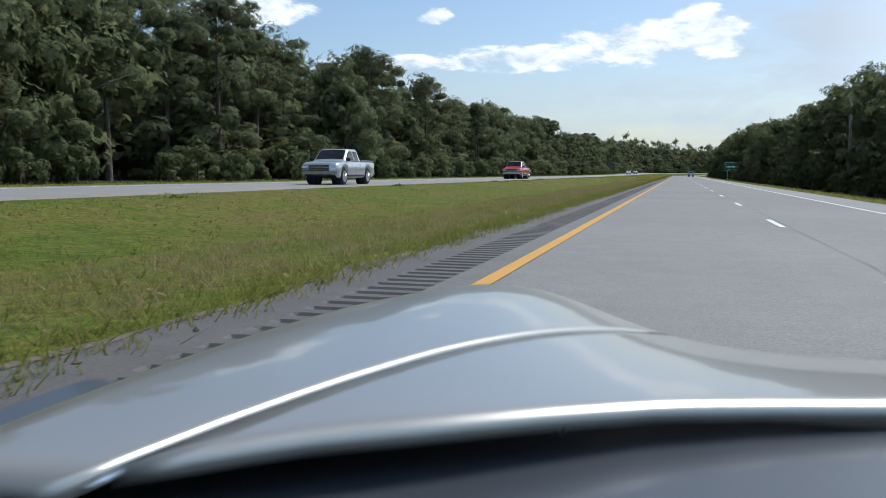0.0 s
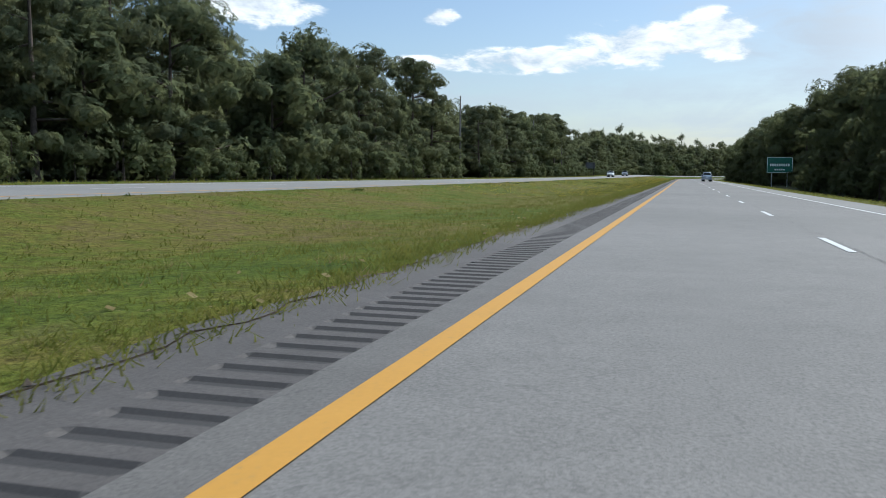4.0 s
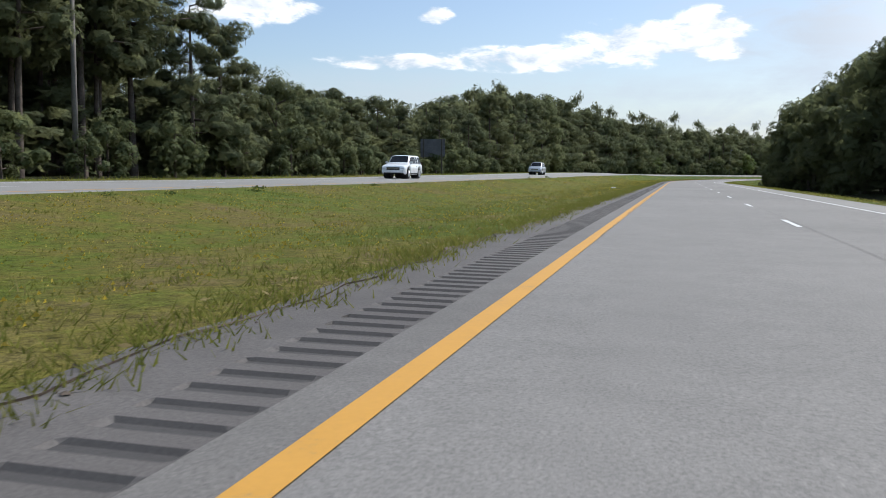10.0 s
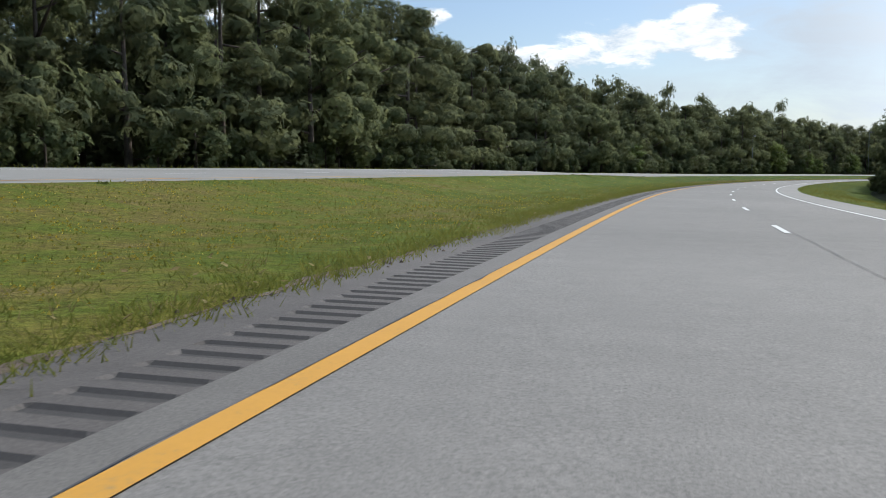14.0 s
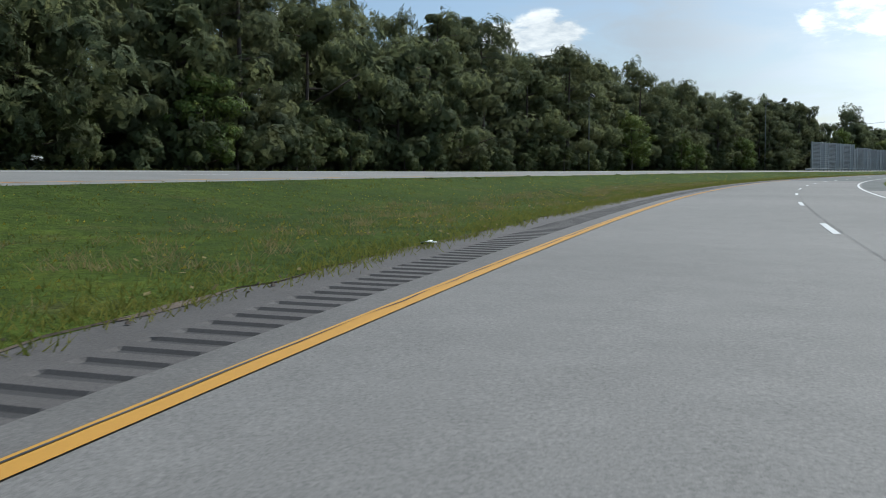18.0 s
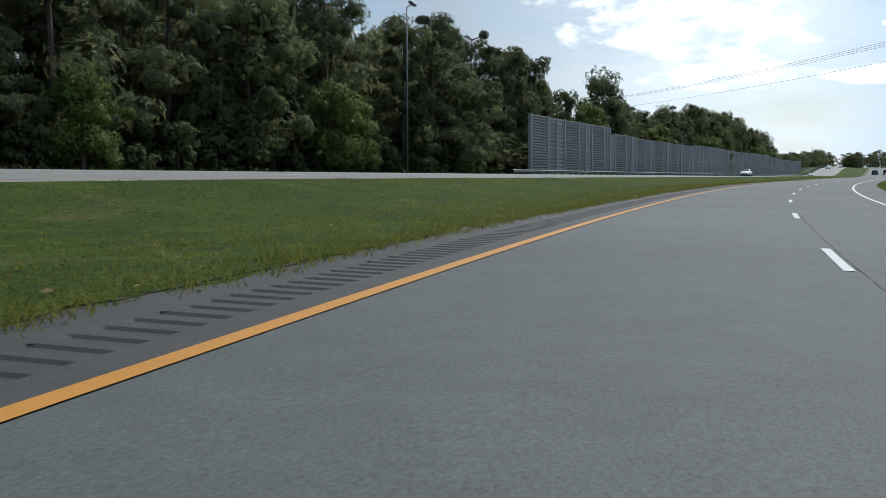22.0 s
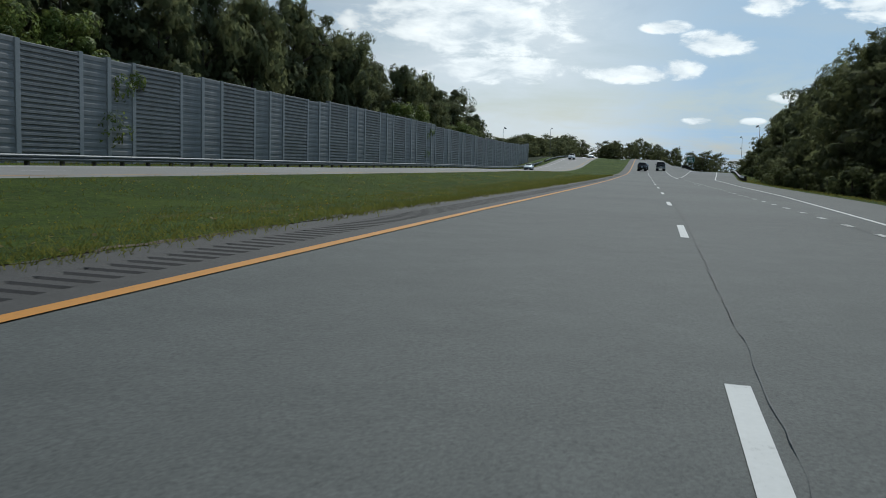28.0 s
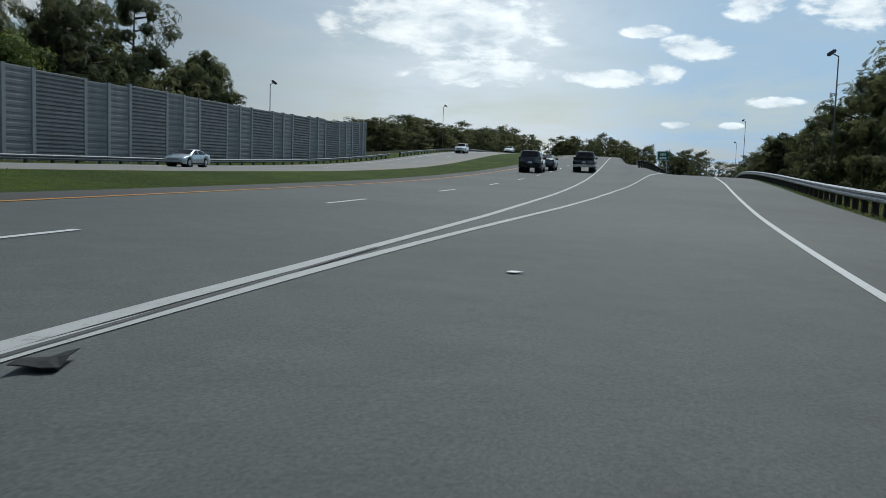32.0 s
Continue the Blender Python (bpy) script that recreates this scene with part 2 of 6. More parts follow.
def grass_ground(name, cols):
    m, t, b = shader(name, 0.95, 0.0, 0.1)
    p = position(t)
    broad = tex_noise(t, p, 0.13, 4, 0.6, 0.3)
    mid = tex_noise(t, p, 0.9, 5, 0.65)
    fine = tex_noise(t, p, 6.0, 5, 0.8)
    f = math_node(t, "ADD", math_node(t, "MULTIPLY", broad, 0.5), math_node(t, "MULTIPLY", mid, 0.5))
    # from y 455 to 590 the colour slides towards the ramp's dark green end
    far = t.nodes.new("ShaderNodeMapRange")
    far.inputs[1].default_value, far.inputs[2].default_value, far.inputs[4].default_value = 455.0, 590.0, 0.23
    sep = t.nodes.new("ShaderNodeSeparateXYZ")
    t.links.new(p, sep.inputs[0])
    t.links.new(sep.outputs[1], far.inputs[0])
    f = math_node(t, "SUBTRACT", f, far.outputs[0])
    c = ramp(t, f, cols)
    dry = t.nodes.new("ShaderNodeMapRange")
    dry.interpolation_type = "SMOOTHSTEP"
    dry.inputs[1].default_value, dry.inputs[2].default_value, dry.inputs[4].default_value = 0.56, 0.74, 0.45
    t.links.new(tex_noise(t, p, 0.33, 5, 0.62, 0.6), dry.inputs[0])
    c = mix_color(t, dry.outputs[0], c, cols[-1][1])
    n = t.nodes.new("ShaderNodeVectorMath")
    n.operation = "SCALE"
    t.links.new(c, n.inputs[0])
    tiny = tex_noise(t, p, 32.0, 3, 0.8)
    t.links.new(math_node(t, "MAXIMUM", 0.22, math_node(t, "ADD", -1.5, math_node(t, "ADD", math_node(t, "MULTIPLY", fine, 2.9), math_node(t, "MULTIPLY", tiny, 2.1)))), n.inputs[3])
    t.links.new(n.outputs[0], b.inputs["Base Color"])
    bump_to(t, b, math_node(t, "ADD", fine, math_node(t, "MULTIPLY", mid, 0.6)), 0.9, 0.12)
    return m


def foliage(name, dark, mid, light, trans=0.25, rough=0.55, puff=False, gaps=0.0, grain=8.0):
    """Leaves: tone varies from tree to tree, from clump to clump and from leaf to leaf; some light comes through.
    puff: shaded as one of a rounded clump of leaves; gaps: the share of a spray that is open between its needles."""
    m, t, b = shader(name, rough, 0.0, 0.08)
    g = t.nodes.new("ShaderNodeNewGeometry")
    isl = g.outputs["Random Per Island"]
    rnd = t.nodes.new("ShaderNodeObjectInfo").outputs["Random"]
    clump = tex_noise(t, g.outputs["Position"], 0.45, 3, 0.6)
    speck = t.nodes.new("ShaderNodeTexNoise")
    speck.inputs["Scale"].default_value, speck.inputs["Detail"].default_value, speck.inputs["Roughness"].default_value = 5.5, 3.0, 0.7
    t.links.new(g.outputs["Position"], speck.inputs["Vector"])
    lots = math_node(t, "ADD", math_node(t, "MULTIPLY", isl, 0.1 if puff else 0.34), math_node(t, "MULTIPLY", speck.outputs["Fac"], 0.4 if puff else 0.0))
    f = math_node(t, "ADD", lots, math_node(t, "ADD", math_node(t, "MULTIPLY", rnd, 0.2), math_node(t, "MULTIPLY", clump, 0.46 if puff else 0.52)))
    c = ramp(t, f, [(0.25, dark), (0.55, mid), (0.82, light)])
    t.links.new(c, b.inputs["Base Color"])
    tr = t.nodes.new("ShaderNodeBsdfTranslucent")
    t.links.new(mix_color(t, 0.5, c, light), tr.inputs[0])
    if puff:
        at = t.nodes.new("ShaderNodeAttribute")
        at.attribute_name = "puff"
        vt = t.nodes.new("ShaderNodeVectorTransform")
        vt.vector_type, vt.convert_from, vt.convert_to = "NORMAL", "OBJECT", "WORLD"
        t.links.new(at.outputs["Vector"], vt.inputs[0])
        rough_n = t.nodes.new("ShaderNodeVectorMath")
        rough_n.operation = "MULTIPLY_ADD"
        t.links.new(speck.outputs["Color"], rough_n.inputs[0])
        rough_n.inputs[1].default_value, rough_n.inputs[2].default_value = (2.6, 2.6, 2.6), (-1.3, -1.3, -1.3)
        both = t.nodes.new("ShaderNodeVectorMath")
        both.operation = "ADD"
        t.links.new(vt.outputs[0], both.inputs[0])
        t.links.new(rough_n.outputs[0], both.inputs[1])
        unit = t.nodes.new("ShaderNodeVectorMath")
        unit.operation = "NORMALIZE"
        t.links.new(both.outputs[0], unit.inputs[0])
        t.links.new(unit.outputs[0], b.inputs["Normal"])
    mx = t.nodes.new("ShaderNodeMixShader")
    mx.inputs[0].default_value = trans
    t.links.new(b.outputs[0], mx.inputs[1])
    t.links.new(tr.outputs[0], mx.inputs[2])
    last = mx.outputs[0]
    if gaps:
        hole = math_node(t, "LESS_THAN", tex_noise(t, object_coord(t), grain, 1, 0.5), 0.5 + (gaps - 0.5) * 0.45)
        cut = t.nodes.new("ShaderNodeMixShader")
        t.links.new(hole, cut.inputs[0])
        t.links.new(last, cut.inputs[1])
        t.links.new(t.nodes.new("ShaderNodeBsdfTransparent").outputs[0], cut.inputs[2])
        last = cut.outputs[0]
    t.links.new(last, t.nodes["Material Output"].inputs[0])
    return m


def paint(name, col, rough=0.3, metal=0.0, coat=0.6, dirt=0.12):
    m, t, b = shader(name, rough, metal, 0.5)
    p = object_coord(t)
    n = tex_noise(t, p, 1.6, 4, 0.6)
    d = tuple(v * (1 - 2 * dirt) for v in col)
    t.links.new(ramp(t, n, [(0.3, d), (0.6, col)]), b.inputs["Base Color"])
    b.inputs["Coat Weight"].default_value, b.inputs["Coat Roughness"].default_value = coat, 0.04
    return m


def marking(name, col, worn):
    """Road paint, worn through to the asphalt in flecks and cracks."""
    m, t, b = shader(name, 0.7, 0.0, 0.3)
    p = position(t)
    fine = tex_noise(t, p, 26.0, 4, 0.75)
    mid = tex_noise(t, p, 2.2, 4, 0.6)
    f = math_node(t, "ADD", math_node(t, "MULTIPLY", fine, 0.6), math_node(t, "MULTIPLY", mid, 0.4))
    t.links.new(ramp(t, f, [(0.30, worn), (0.43, col), (0.75, tuple(min(1, v * 1.12) for v in col))]), b.inputs["Base Color"])
    return m


M_ROAD = asphalt("asphalt_lane", (0.128, 0.12, 0.111), (0.19, 0.178, 0.165), 1.1)
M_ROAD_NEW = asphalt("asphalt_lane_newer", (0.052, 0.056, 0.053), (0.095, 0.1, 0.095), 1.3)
M_STRIP = asphalt("asphalt_worn_strip", (0.09, 0.083, 0.076), (0.145, 0.134, 0.124), 1.0)
M_SHOULDER = asphalt("asphalt_shoulder", (0.058, 0.051, 0.047), (0.105, 0.094, 0.087), 1.0)
M_SHOULDER_DARK = asphalt("asphalt_shoulder_dark", (0.032, 0.03, 0.028), (0.062, 0.058, 0.054), 1.1)
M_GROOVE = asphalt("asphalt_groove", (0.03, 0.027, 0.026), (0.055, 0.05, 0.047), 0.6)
M_OPP = asphalt("asphalt_pale", (0.165, 0.157, 0.146), (0.225, 0.215, 0.2), 0.6)
M_YELLOW = marking("yellow_road_paint", (0.43, 0.22, 0.035), (0.27, 0.18, 0.075))
M_ORANGE = marking("orange_road_paint", (0.44, 0.195, 0.03), (0.24, 0.13, 0.05))
M_WHITE = marking("white_road_paint", (0.53, 0.53, 0.515), (0.3, 0.3, 0.29))
M_WHITE_OLD = marking("worn_white_road_paint", (0.4, 0.4, 0.385), (0.15, 0.15, 0.145))
M_SEAM = speckle("tar_seam", (0.03, 0.03, 0.03), (0.09, 0.09, 0.088), 3.0, 0.7)
M_GRASS = grass_ground("median_grass_ground", [(0.22, (0.038, 0.06, 0.01)), (0.36, (0.062, 0.088, 0.012)), (0.45, (0.088, 0.108, 0.015)), (0.54, (0.124, 0.108, 0.024)), (0.67, (0.132, 0.098, 0.046))])
M_FLOOR = grass_ground("forest_floor", [(0.3, (0.02, 0.026, 0.01)), (0.5, (0.035, 0.04, 0.015)), (0.75, (0.06, 0.05, 0.025))])
M_DIRT = speckle("roadside_soil", (0.06, 0.045, 0.034), (0.15, 0.115, 0.088), 1.5, 0.95, 18.0, 0.6, 0.02)
M_POLE = speckle("dull_grey_pole", (0.12, 0.125, 0.13), (0.2, 0.205, 0.21), 1.5, 0.55, 12.0, 0.1, 0.003, 0.4, 0.3)
M_BLADE = foliage("grass_blades", (0.085, 0.11, 0.018), (0.125, 0.145, 0.025), (0.2, 0.185, 0.05), 0.55, 0.8)
M_STRAW = foliage("dry_grass", (0.15, 0.125, 0.05), (0.24, 0.19, 0.085), (0.34, 0.27, 0.14), 0.4, 0.7)
M_FLOWER = foliage("yellow_wild_flowers", (0.4, 0.28, 0.02), (0.55, 0.42, 0.05), (0.6, 0.55, 0.3), 0.1)
M_PINE = foliage("pine_needles", (0.06, 0.072, 0.048), (0.092, 0.104, 0.055), (0.14, 0.146, 0.065), 0.42, 0.8, True, 0.44, 22.0)
M_LEAF = foliage("broad_leaves", (0.062, 0.076, 0.046), (0.096, 0.111, 0.055), (0.146, 0.156, 0.068), 0.42, 0.75, True, 0.42, 18.0)
M_SHRUB = foliage("shrub_leaves", (0.056, 0.07, 0.038), (0.087, 0.103, 0.049), (0.136, 0.148, 0.062), 0.38, 0.75, True, 0.42, 18.0)
M_THICKET = foliage("thicket_leaves", (0.05, 0.064, 0.04), (0.075, 0.093, 0.05), (0.118, 0.132, 0.06), 0.4, 0.58)
M_WEED = foliage("weed_leaves", (0.05, 0.075, 0.018), (0.075, 0.1, 0.026), (0.12, 0.14, 0.04), 0.4, 0.7)
M_PALE_LEAF = foliage("pale_green_leaves", (0.055, 0.085, 0.02), (0.1, 0.138, 0.034), (0.18, 0.2, 0.06), 0.25, 0.5, True, 0.42, 7.0)
M_BARK = speckle("pine_bark", (0.045, 0.034, 0.027), (0.12, 0.092, 0.073), 2.0, 0.95, 9.0, 0.9, 0.04)
M_WOOD = speckle("weathered_pole_wood", (0.09, 0.08, 0.07), (0.19, 0.17, 0.15), 1.2, 0.9, 12.0, 0.4, 0.01)
M_STEEL = speckle("galvanised_steel", (0.33, 0.34, 0.35), (0.5, 0.51, 0.52), 1.5, 0.45, 20.0, 0.1, 0.003, 0.5, 0.8)
M_RAIL = speckle("weathered_rail_steel", (0.1, 0.105, 0.112), (0.17, 0.176, 0.184), 1.5, 0.6, 16.0, 0.1, 0.003, 0.4, 0.3)
M_POST = speckle("dark_timber_post", (0.035, 0.03, 0.026), (0.08, 0.07, 0.06), 2.5, 0.9, 14.0, 0.4, 0.01)
M_PANEL = speckle("grey_concrete_panel", (0.143, 0.142, 0.14), (0.225, 0.224, 0.221), 0.8, 0.85, 14.0, 0.25, 0.008)
M_PANEL_PLAIN = speckle("pale_concrete_panel", (0.15, 0.149, 0.147), (0.23, 0.229, 0.226), 0.8, 0.85, 14.0, 0.25, 0.008)
M_CONC = speckle("pale_concrete_post", (0.245, 0.244, 0.24), (0.34, 0.338, 0.333), 1.0, 0.85, 16.0, 0.25, 0.006)
M_SIGN = paint("green_sign_sheet", (0.012, 0.12, 0.085), 0.4, 0.0, 0.2)
M_SIGNW = paint("white_sign_sheet", (0.75, 0.78, 0.76), 0.4, 0.0, 0.1, 0.03)
M_SIGNBACK = speckle("bare_aluminium_sign_back", (0.06, 0.06, 0.065), (0.12, 0.12, 0.13), 1.0, 0.5, 8.0, 0.1, 0.003, 0.5, 0.5)
M_WIRE = speckle("black_wire", (0.01, 0.01, 0.01), (0.02, 0.02, 0.02), 1.0, 0.6)


# ---- the road's line: s metres along the yellow edge line, o metres to its right ----
HEADING = [(-800, 0), (400, 0), (430, 0.0), (460, 0.3), (490, 1.9), (520, 5.4), (560, 10.6), (600, 15.2), (640, 19.5), (680, 24.0),
           (720, 28.8), (760, 32.9), (800, 35.2), (840, 36.2), (880, 36.3), (940, 35.3), (1000, 35.03), (3200, 35.03)]
_S = np.arange(-800.0, 3201.0, 1.0)
_H = np.radians(np.interp(_S, [k for k, _ in HEADING], [v for _, v in HEADING]))
_H = np.convolve(np.pad(_H, 10, "edge"), np.ones(21) / 21, "valid")
_X, _Y = np.cumsum(np.sin(_H)), np.cumsum(np.cos(_H))
_X, _Y = _X - _X[800] - 1.6, _Y - _Y[800]


def heading(s):
    return np.interp(s, _S, _H)


def xy(s, o):
    s, o = np.asarray(s, float), np.asarray(o, float)
    h = np.interp(s, _S, _H)
    return np.interp(s, _S, _X) + o * np.cos(h), np.interp(s, _S, _Y) - o * np.sin(h)


def smooth(v, a, b):
    t = np.clip((np.asarray(v, float) - a) / (b - a), 0, 1)
    return t * t * (3 - 2 * t)


def ramp_edge(s):
    """o of the right edge line: it opens into the exit lane and then swings away."""
    s = np.asarray(s, float)
    k = np.interp(s, [-800, 868, 885, 900, 930, 960, 985, 1005, 1012, 1025, 1046, 1062, 1098, 1150, 1250, 1400, 3200],
                  [6.95, 6.95, 7.4, 8.2, 9.55, 10.4, 11.2, 11.82, 12.25, 13.2, 14.9, 16.2, 18.7, 22.8, 33.0, 60.0, 700.0])
    return k


def verge_edge(s):
    """o at which the paved outer shoulder ends and the grass begins."""
    return ramp_edge(s) + np.interp(s, [-800, 840, 920], [1.7, 1.7, 3.2])


def rise(s):
    return 4.3 * smooth(s, 1030, 1235)


SWELL = [200, 250, 340, 400, 440, 480, 520, 560, 600, 640, 680, 720, 760, 820, 900, 960]
SWELL_Z = [0.0, 0.067, 0.111, 0.078, 0.042, -0.074, -0.142, -0.124, -0.048, -0.058, -0.066, -0.029, 0.064, 0.081, 0.123, 0.0]
SWELL_OPP = [0.0, -0.009, 0.057, 0.075, -0.002, -0.099, -0.179, -0.088, -0.099, -0.09, 0.002, 0.056, -0.045, -0.076, -0.093, 0.0]
SWELL_TILT = [0.0, -0.0055, -0.0023, 0.0017, 0.0017, 0.0012, 0.0035, 0.0035, -0.0019, -0.0065, -0.0085, -0.0081, -0.0044, -0.0012, -0.0004, 0.0]
OPP_FAR = -22.4


def z_at(s, o):
    """Height of the finished ground."""
    s, o = np.broadcast_arrays(np.asarray(s, float), np.asarray(o, float))
    fall = 0.012 + 0.010 * smooth(s, 400, 480)
    near = -fall * (o - 1.6)
    opp0 = np.interp(s, [-800, 360, 420, 480, 525, 546, 566, 640, 720, 780, 880, 960, 3200], [0.42, 0.45, 0.62, 1.05, 1.33, 1.2, 0.95, 0.88, 0.75, 0.62, 0.42, 0.36, 0.36]) - 0.2 * smooth(s, 1000, 1050) + np.interp(s, SWELL, SWELL_OPP)
    e_opp = np.interp(s, [-800, 380, 490, 700, 800, 900, 3200], [0.004, 0.01, 0.046, 0.046, 0.03, 0.012, 0.008]) + np.interp(s, SWELL, SWELL_TILT)
    opp = opp0 + e_opp * (-12.2 - o)
    u = np.clip((-1.45 - o) / 10.75, 0, 1)
    left = -fall * (-1.45 - 1.6)
    med = left * (1 - u) + opp0 * u - 0.32 * np.sin(math.pi * u) ** 1.5
    far0 = opp0 + e_opp * (-12.2 - OPP_FAR)
    v = np.clip((OPP_FAR - o) / 4.0, 0, 1)
    far = far0 - 0.25 * np.sin(math.pi * np.clip(v, 0, 1)) + 0.012 * np.clip(-27 - o, 0, 60) + 2.0 * smooth(-o, 56, 95)
    edge = verge_edge(s)
    zr = -fall * (edge - 1.6)
    w = o - edge
    right = zr - 0.9 * smooth(w, 0.3, 7.0) + 0.05 * np.clip(w - 9, 0, 60) + 1.2 * smooth(w, 28, 60) * (1 - smooth(s, 1040, 1120))
    z = np.where(o > edge, right, np.where(o >= -1.45, near, np.where(o > -12.2, med, np.where(o >= OPP_FAR, opp, far))))
    main = rise(s - 30 * smooth(-o, 1, 12) * (1 - smooth(s, 1090, 1180))) * (1 - smooth(o, 8.5, np.maximum(9.5, ramp_edge(s) - 4.2)))
    main = np.where(o < -30, main * (1 - smooth(-o, 30, 60)), main)
    ramp_drop = (1.0 * smooth(s, 1015, 1100) - 4.5 * smooth(s, 1105, 1230)) * smooth(o, 9.0, 12.0)
    return z + main + ramp_drop + np.interp(s, SWELL, SWELL_Z)


def P3(s, o, dz=0.0):
    x, y = xy(s, o)
    return Vector((float(x), float(y), float(z_at(s, o)) + dz))


# ---- helpers for meshes ----
def mesh_from(name, verts, faces, mats=(), slots=None, smooth_on=False):
    me = bpy.data.meshes.new(name)
    me.from_pydata(verts, [], faces)
    for m in mats:
        me.materials.append(m)
    if slots is not None:
        me.polygons.foreach_set("material_index", np.asarray(slots, np.int32))
    if smooth_on:
        me.polygons.foreach_set("use_smooth", np.ones(len(me.polygons), bool))
    me.update()
    return me


def quads_mesh(name, verts, mat):
    """A mesh of loose quads: verts is an array of n x 4 x 3."""
    v = np.asarray(verts, np.float32)
    n = len(v)
    me = bpy.data.meshes.new(name)
    me.vertices.add(n * 4)
    me.vertices.foreach_set("co", v.reshape(-1))
    me.loops.add(n * 4)
    me.loops.foreach_set("vertex_index", np.arange(n * 4, dtype=np.int32))
    me.polygons.add(n)
    me.polygons.foreach_set("loop_start", np.arange(0, n * 4, 4, dtype=np.int32))
    me.materials.append(mat)
    me.update(calc_edges=True)
    return me


def tris_mesh(name, verts, mat, puff=None):
    """A mesh of loose triangles; puff: one direction a triangle, outwards from the clump that it belongs to."""
    v = np.asarray(verts, np.float32)
    n = len(v)
    me = bpy.data.meshes.new(name)
    me.vertices.add(n * 3)
    me.vertices.foreach_set("co", v.reshape(-1))
    me.loops.add(n * 3)
    me.loops.foreach_set("vertex_index", np.arange(n * 3, dtype=np.int32))
    me.polygons.add(n)
    me.polygons.foreach_set("loop_start", np.arange(0, n * 3, 3, dtype=np.int32))
    me.materials.append(mat)
    me.update(calc_edges=True)
    if puff is not None:
        at = me.attributes.new("puff", "FLOAT_VECTOR", "POINT")
        at.data.foreach_set("vector", np.repeat(np.asarray(puff, np.float32), 3, 0).reshape(-1))
    return me


def from_bm(name, bm, mat=None, smooth_on=False):
    me = bpy.data.meshes.new(name)
    bmesh.ops.recalc_face_normals(bm, faces=bm.faces)
    bm.to_mesh(me)
    bm.free()
    if mat is not None:
        me.materials.append(mat)
    if smooth_on:
        me.polygons.foreach_set("use_smooth", np.ones(len(me.polygons), bool))
    return me


def part(name, bm, material, parent, label="", smooth_on=False):
    me = bm if isinstance(bm, bpy.types.Mesh) else from_bm(name, bm, material, smooth_on)
    ob = new(name, me)
    ob.parent = parent
    if label:
        ob["label"] = label
    return ob


def box(bm, x0, x1, y0, y1, z0, z1, bevel=0.0):
    r = bmesh.ops.create_cube(bm, size=1.0, matrix=Matrix.LocRotScale(((x0 + x1) / 2, (y0 + y1) / 2, (z0 + z1) / 2), None, (x1 - x0, y1 - y0, z1 - z0)))
    if bevel:
        es = list({e for v in r["verts"] for e in v.link_edges})
        bmesh.ops.bevel(bm, geom=es, offset=bevel, segments=2, affect="EDGES", clamp_overlap=True)
    return bm


def rod(bm, a, b, r0, r1=None, n=8):
    a, b = Vector(a), Vector(b)
    d = b - a
    m = Matrix.Translation((a + b) / 2) @ d.to_track_quat("Z", "Y").to_matrix().to_4x4()
    bmesh.ops.create_cone(bm, cap_ends=True, segments=n, radius1=r0, radius2=r0 if r1 is None else r1, depth=d.length, matrix=m)
    return bm


def sheet(name, ss, oos, mat, dz=0.0, label="", category="", slot=None, mats=None):
    """A sheet over the rows ss and columns oos; oos may be a function of s."""
    rows = [np.asarray(oos(s) if callable(oos) else oos, float) for s in ss]
    n = len(rows[0])
    S = np.repeat(np.asarray(ss, float), n)
    O = np.concatenate(rows)
    x, y = xy(S, np.where(O > 1800, O - 2080, O))
    x, y = np.where(O > 1800, x + 2080 * math.cos(0.3), x), np.where(O > 1800, y - 2080 * math.sin(0.3), y)
    z = z_at(S, np.minimum(O, 1500)) + (dz(S, O) if callable(dz) else dz)
    v = np.stack([x, y, z], 1)
    faces, slots = [], []
    for i in range(len(ss) - 1):
        for j in range(n - 1):
            a = i * n + j
            faces.append((a, a + 1, a + n + 1, a + n))
            if slot:
                slots.append(slot((ss[i] + ss[i + 1]) / 2, (rows[i][j] + rows[i][j + 1]) / 2))
    me = mesh_from(name, v.tolist(), faces, mats or (mat,), slots if slot else None, True)
    ob = new(name, me)
    return tagged(ob, label, category, "", "structure")


# ---- ground, carriageways ----
def ground_rows():
    return list(range(-800, -100, 50)) + list(range(-100, 1400, 5)) + list(range(1400, 3201, 50))


def ground_sink(S, O):
    under = ((O > -1.3) & (O < verge_edge(S) - 0.2)) | ((O < -12.4) & (O > OPP_FAR + 0.2))
    deep = np.where((S > 995) & (O > 2) & (O < verge_edge(S) - 0.6), -0.9, -0.10)
    return np.where(under, deep, 0.0)


def ground_cols(s):
    e = float(verge_edge(s))
    r = [e - 0.3, e, e + 0.6, e + 2, e + 4, e + 7, e + 12, e + 20, e + 40, e + 90, e + 220, e + 2300]
    return [-2200, -900, -300, -150, -80, -55, -40, -32, -29, -27.7, -26, -24.5, -23.4, OPP_FAR, OPP_FAR + 0.4, -18, -12.6, -12.2, -11, -9.5, -8, -6.8, -5.5, -4.2, -3.2, -2.3, -1.75, -1.45, -1.2, 3.5] + r


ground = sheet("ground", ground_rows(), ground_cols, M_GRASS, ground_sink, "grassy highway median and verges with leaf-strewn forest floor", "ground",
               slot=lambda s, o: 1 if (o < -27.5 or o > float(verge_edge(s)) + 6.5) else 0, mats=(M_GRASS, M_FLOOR))

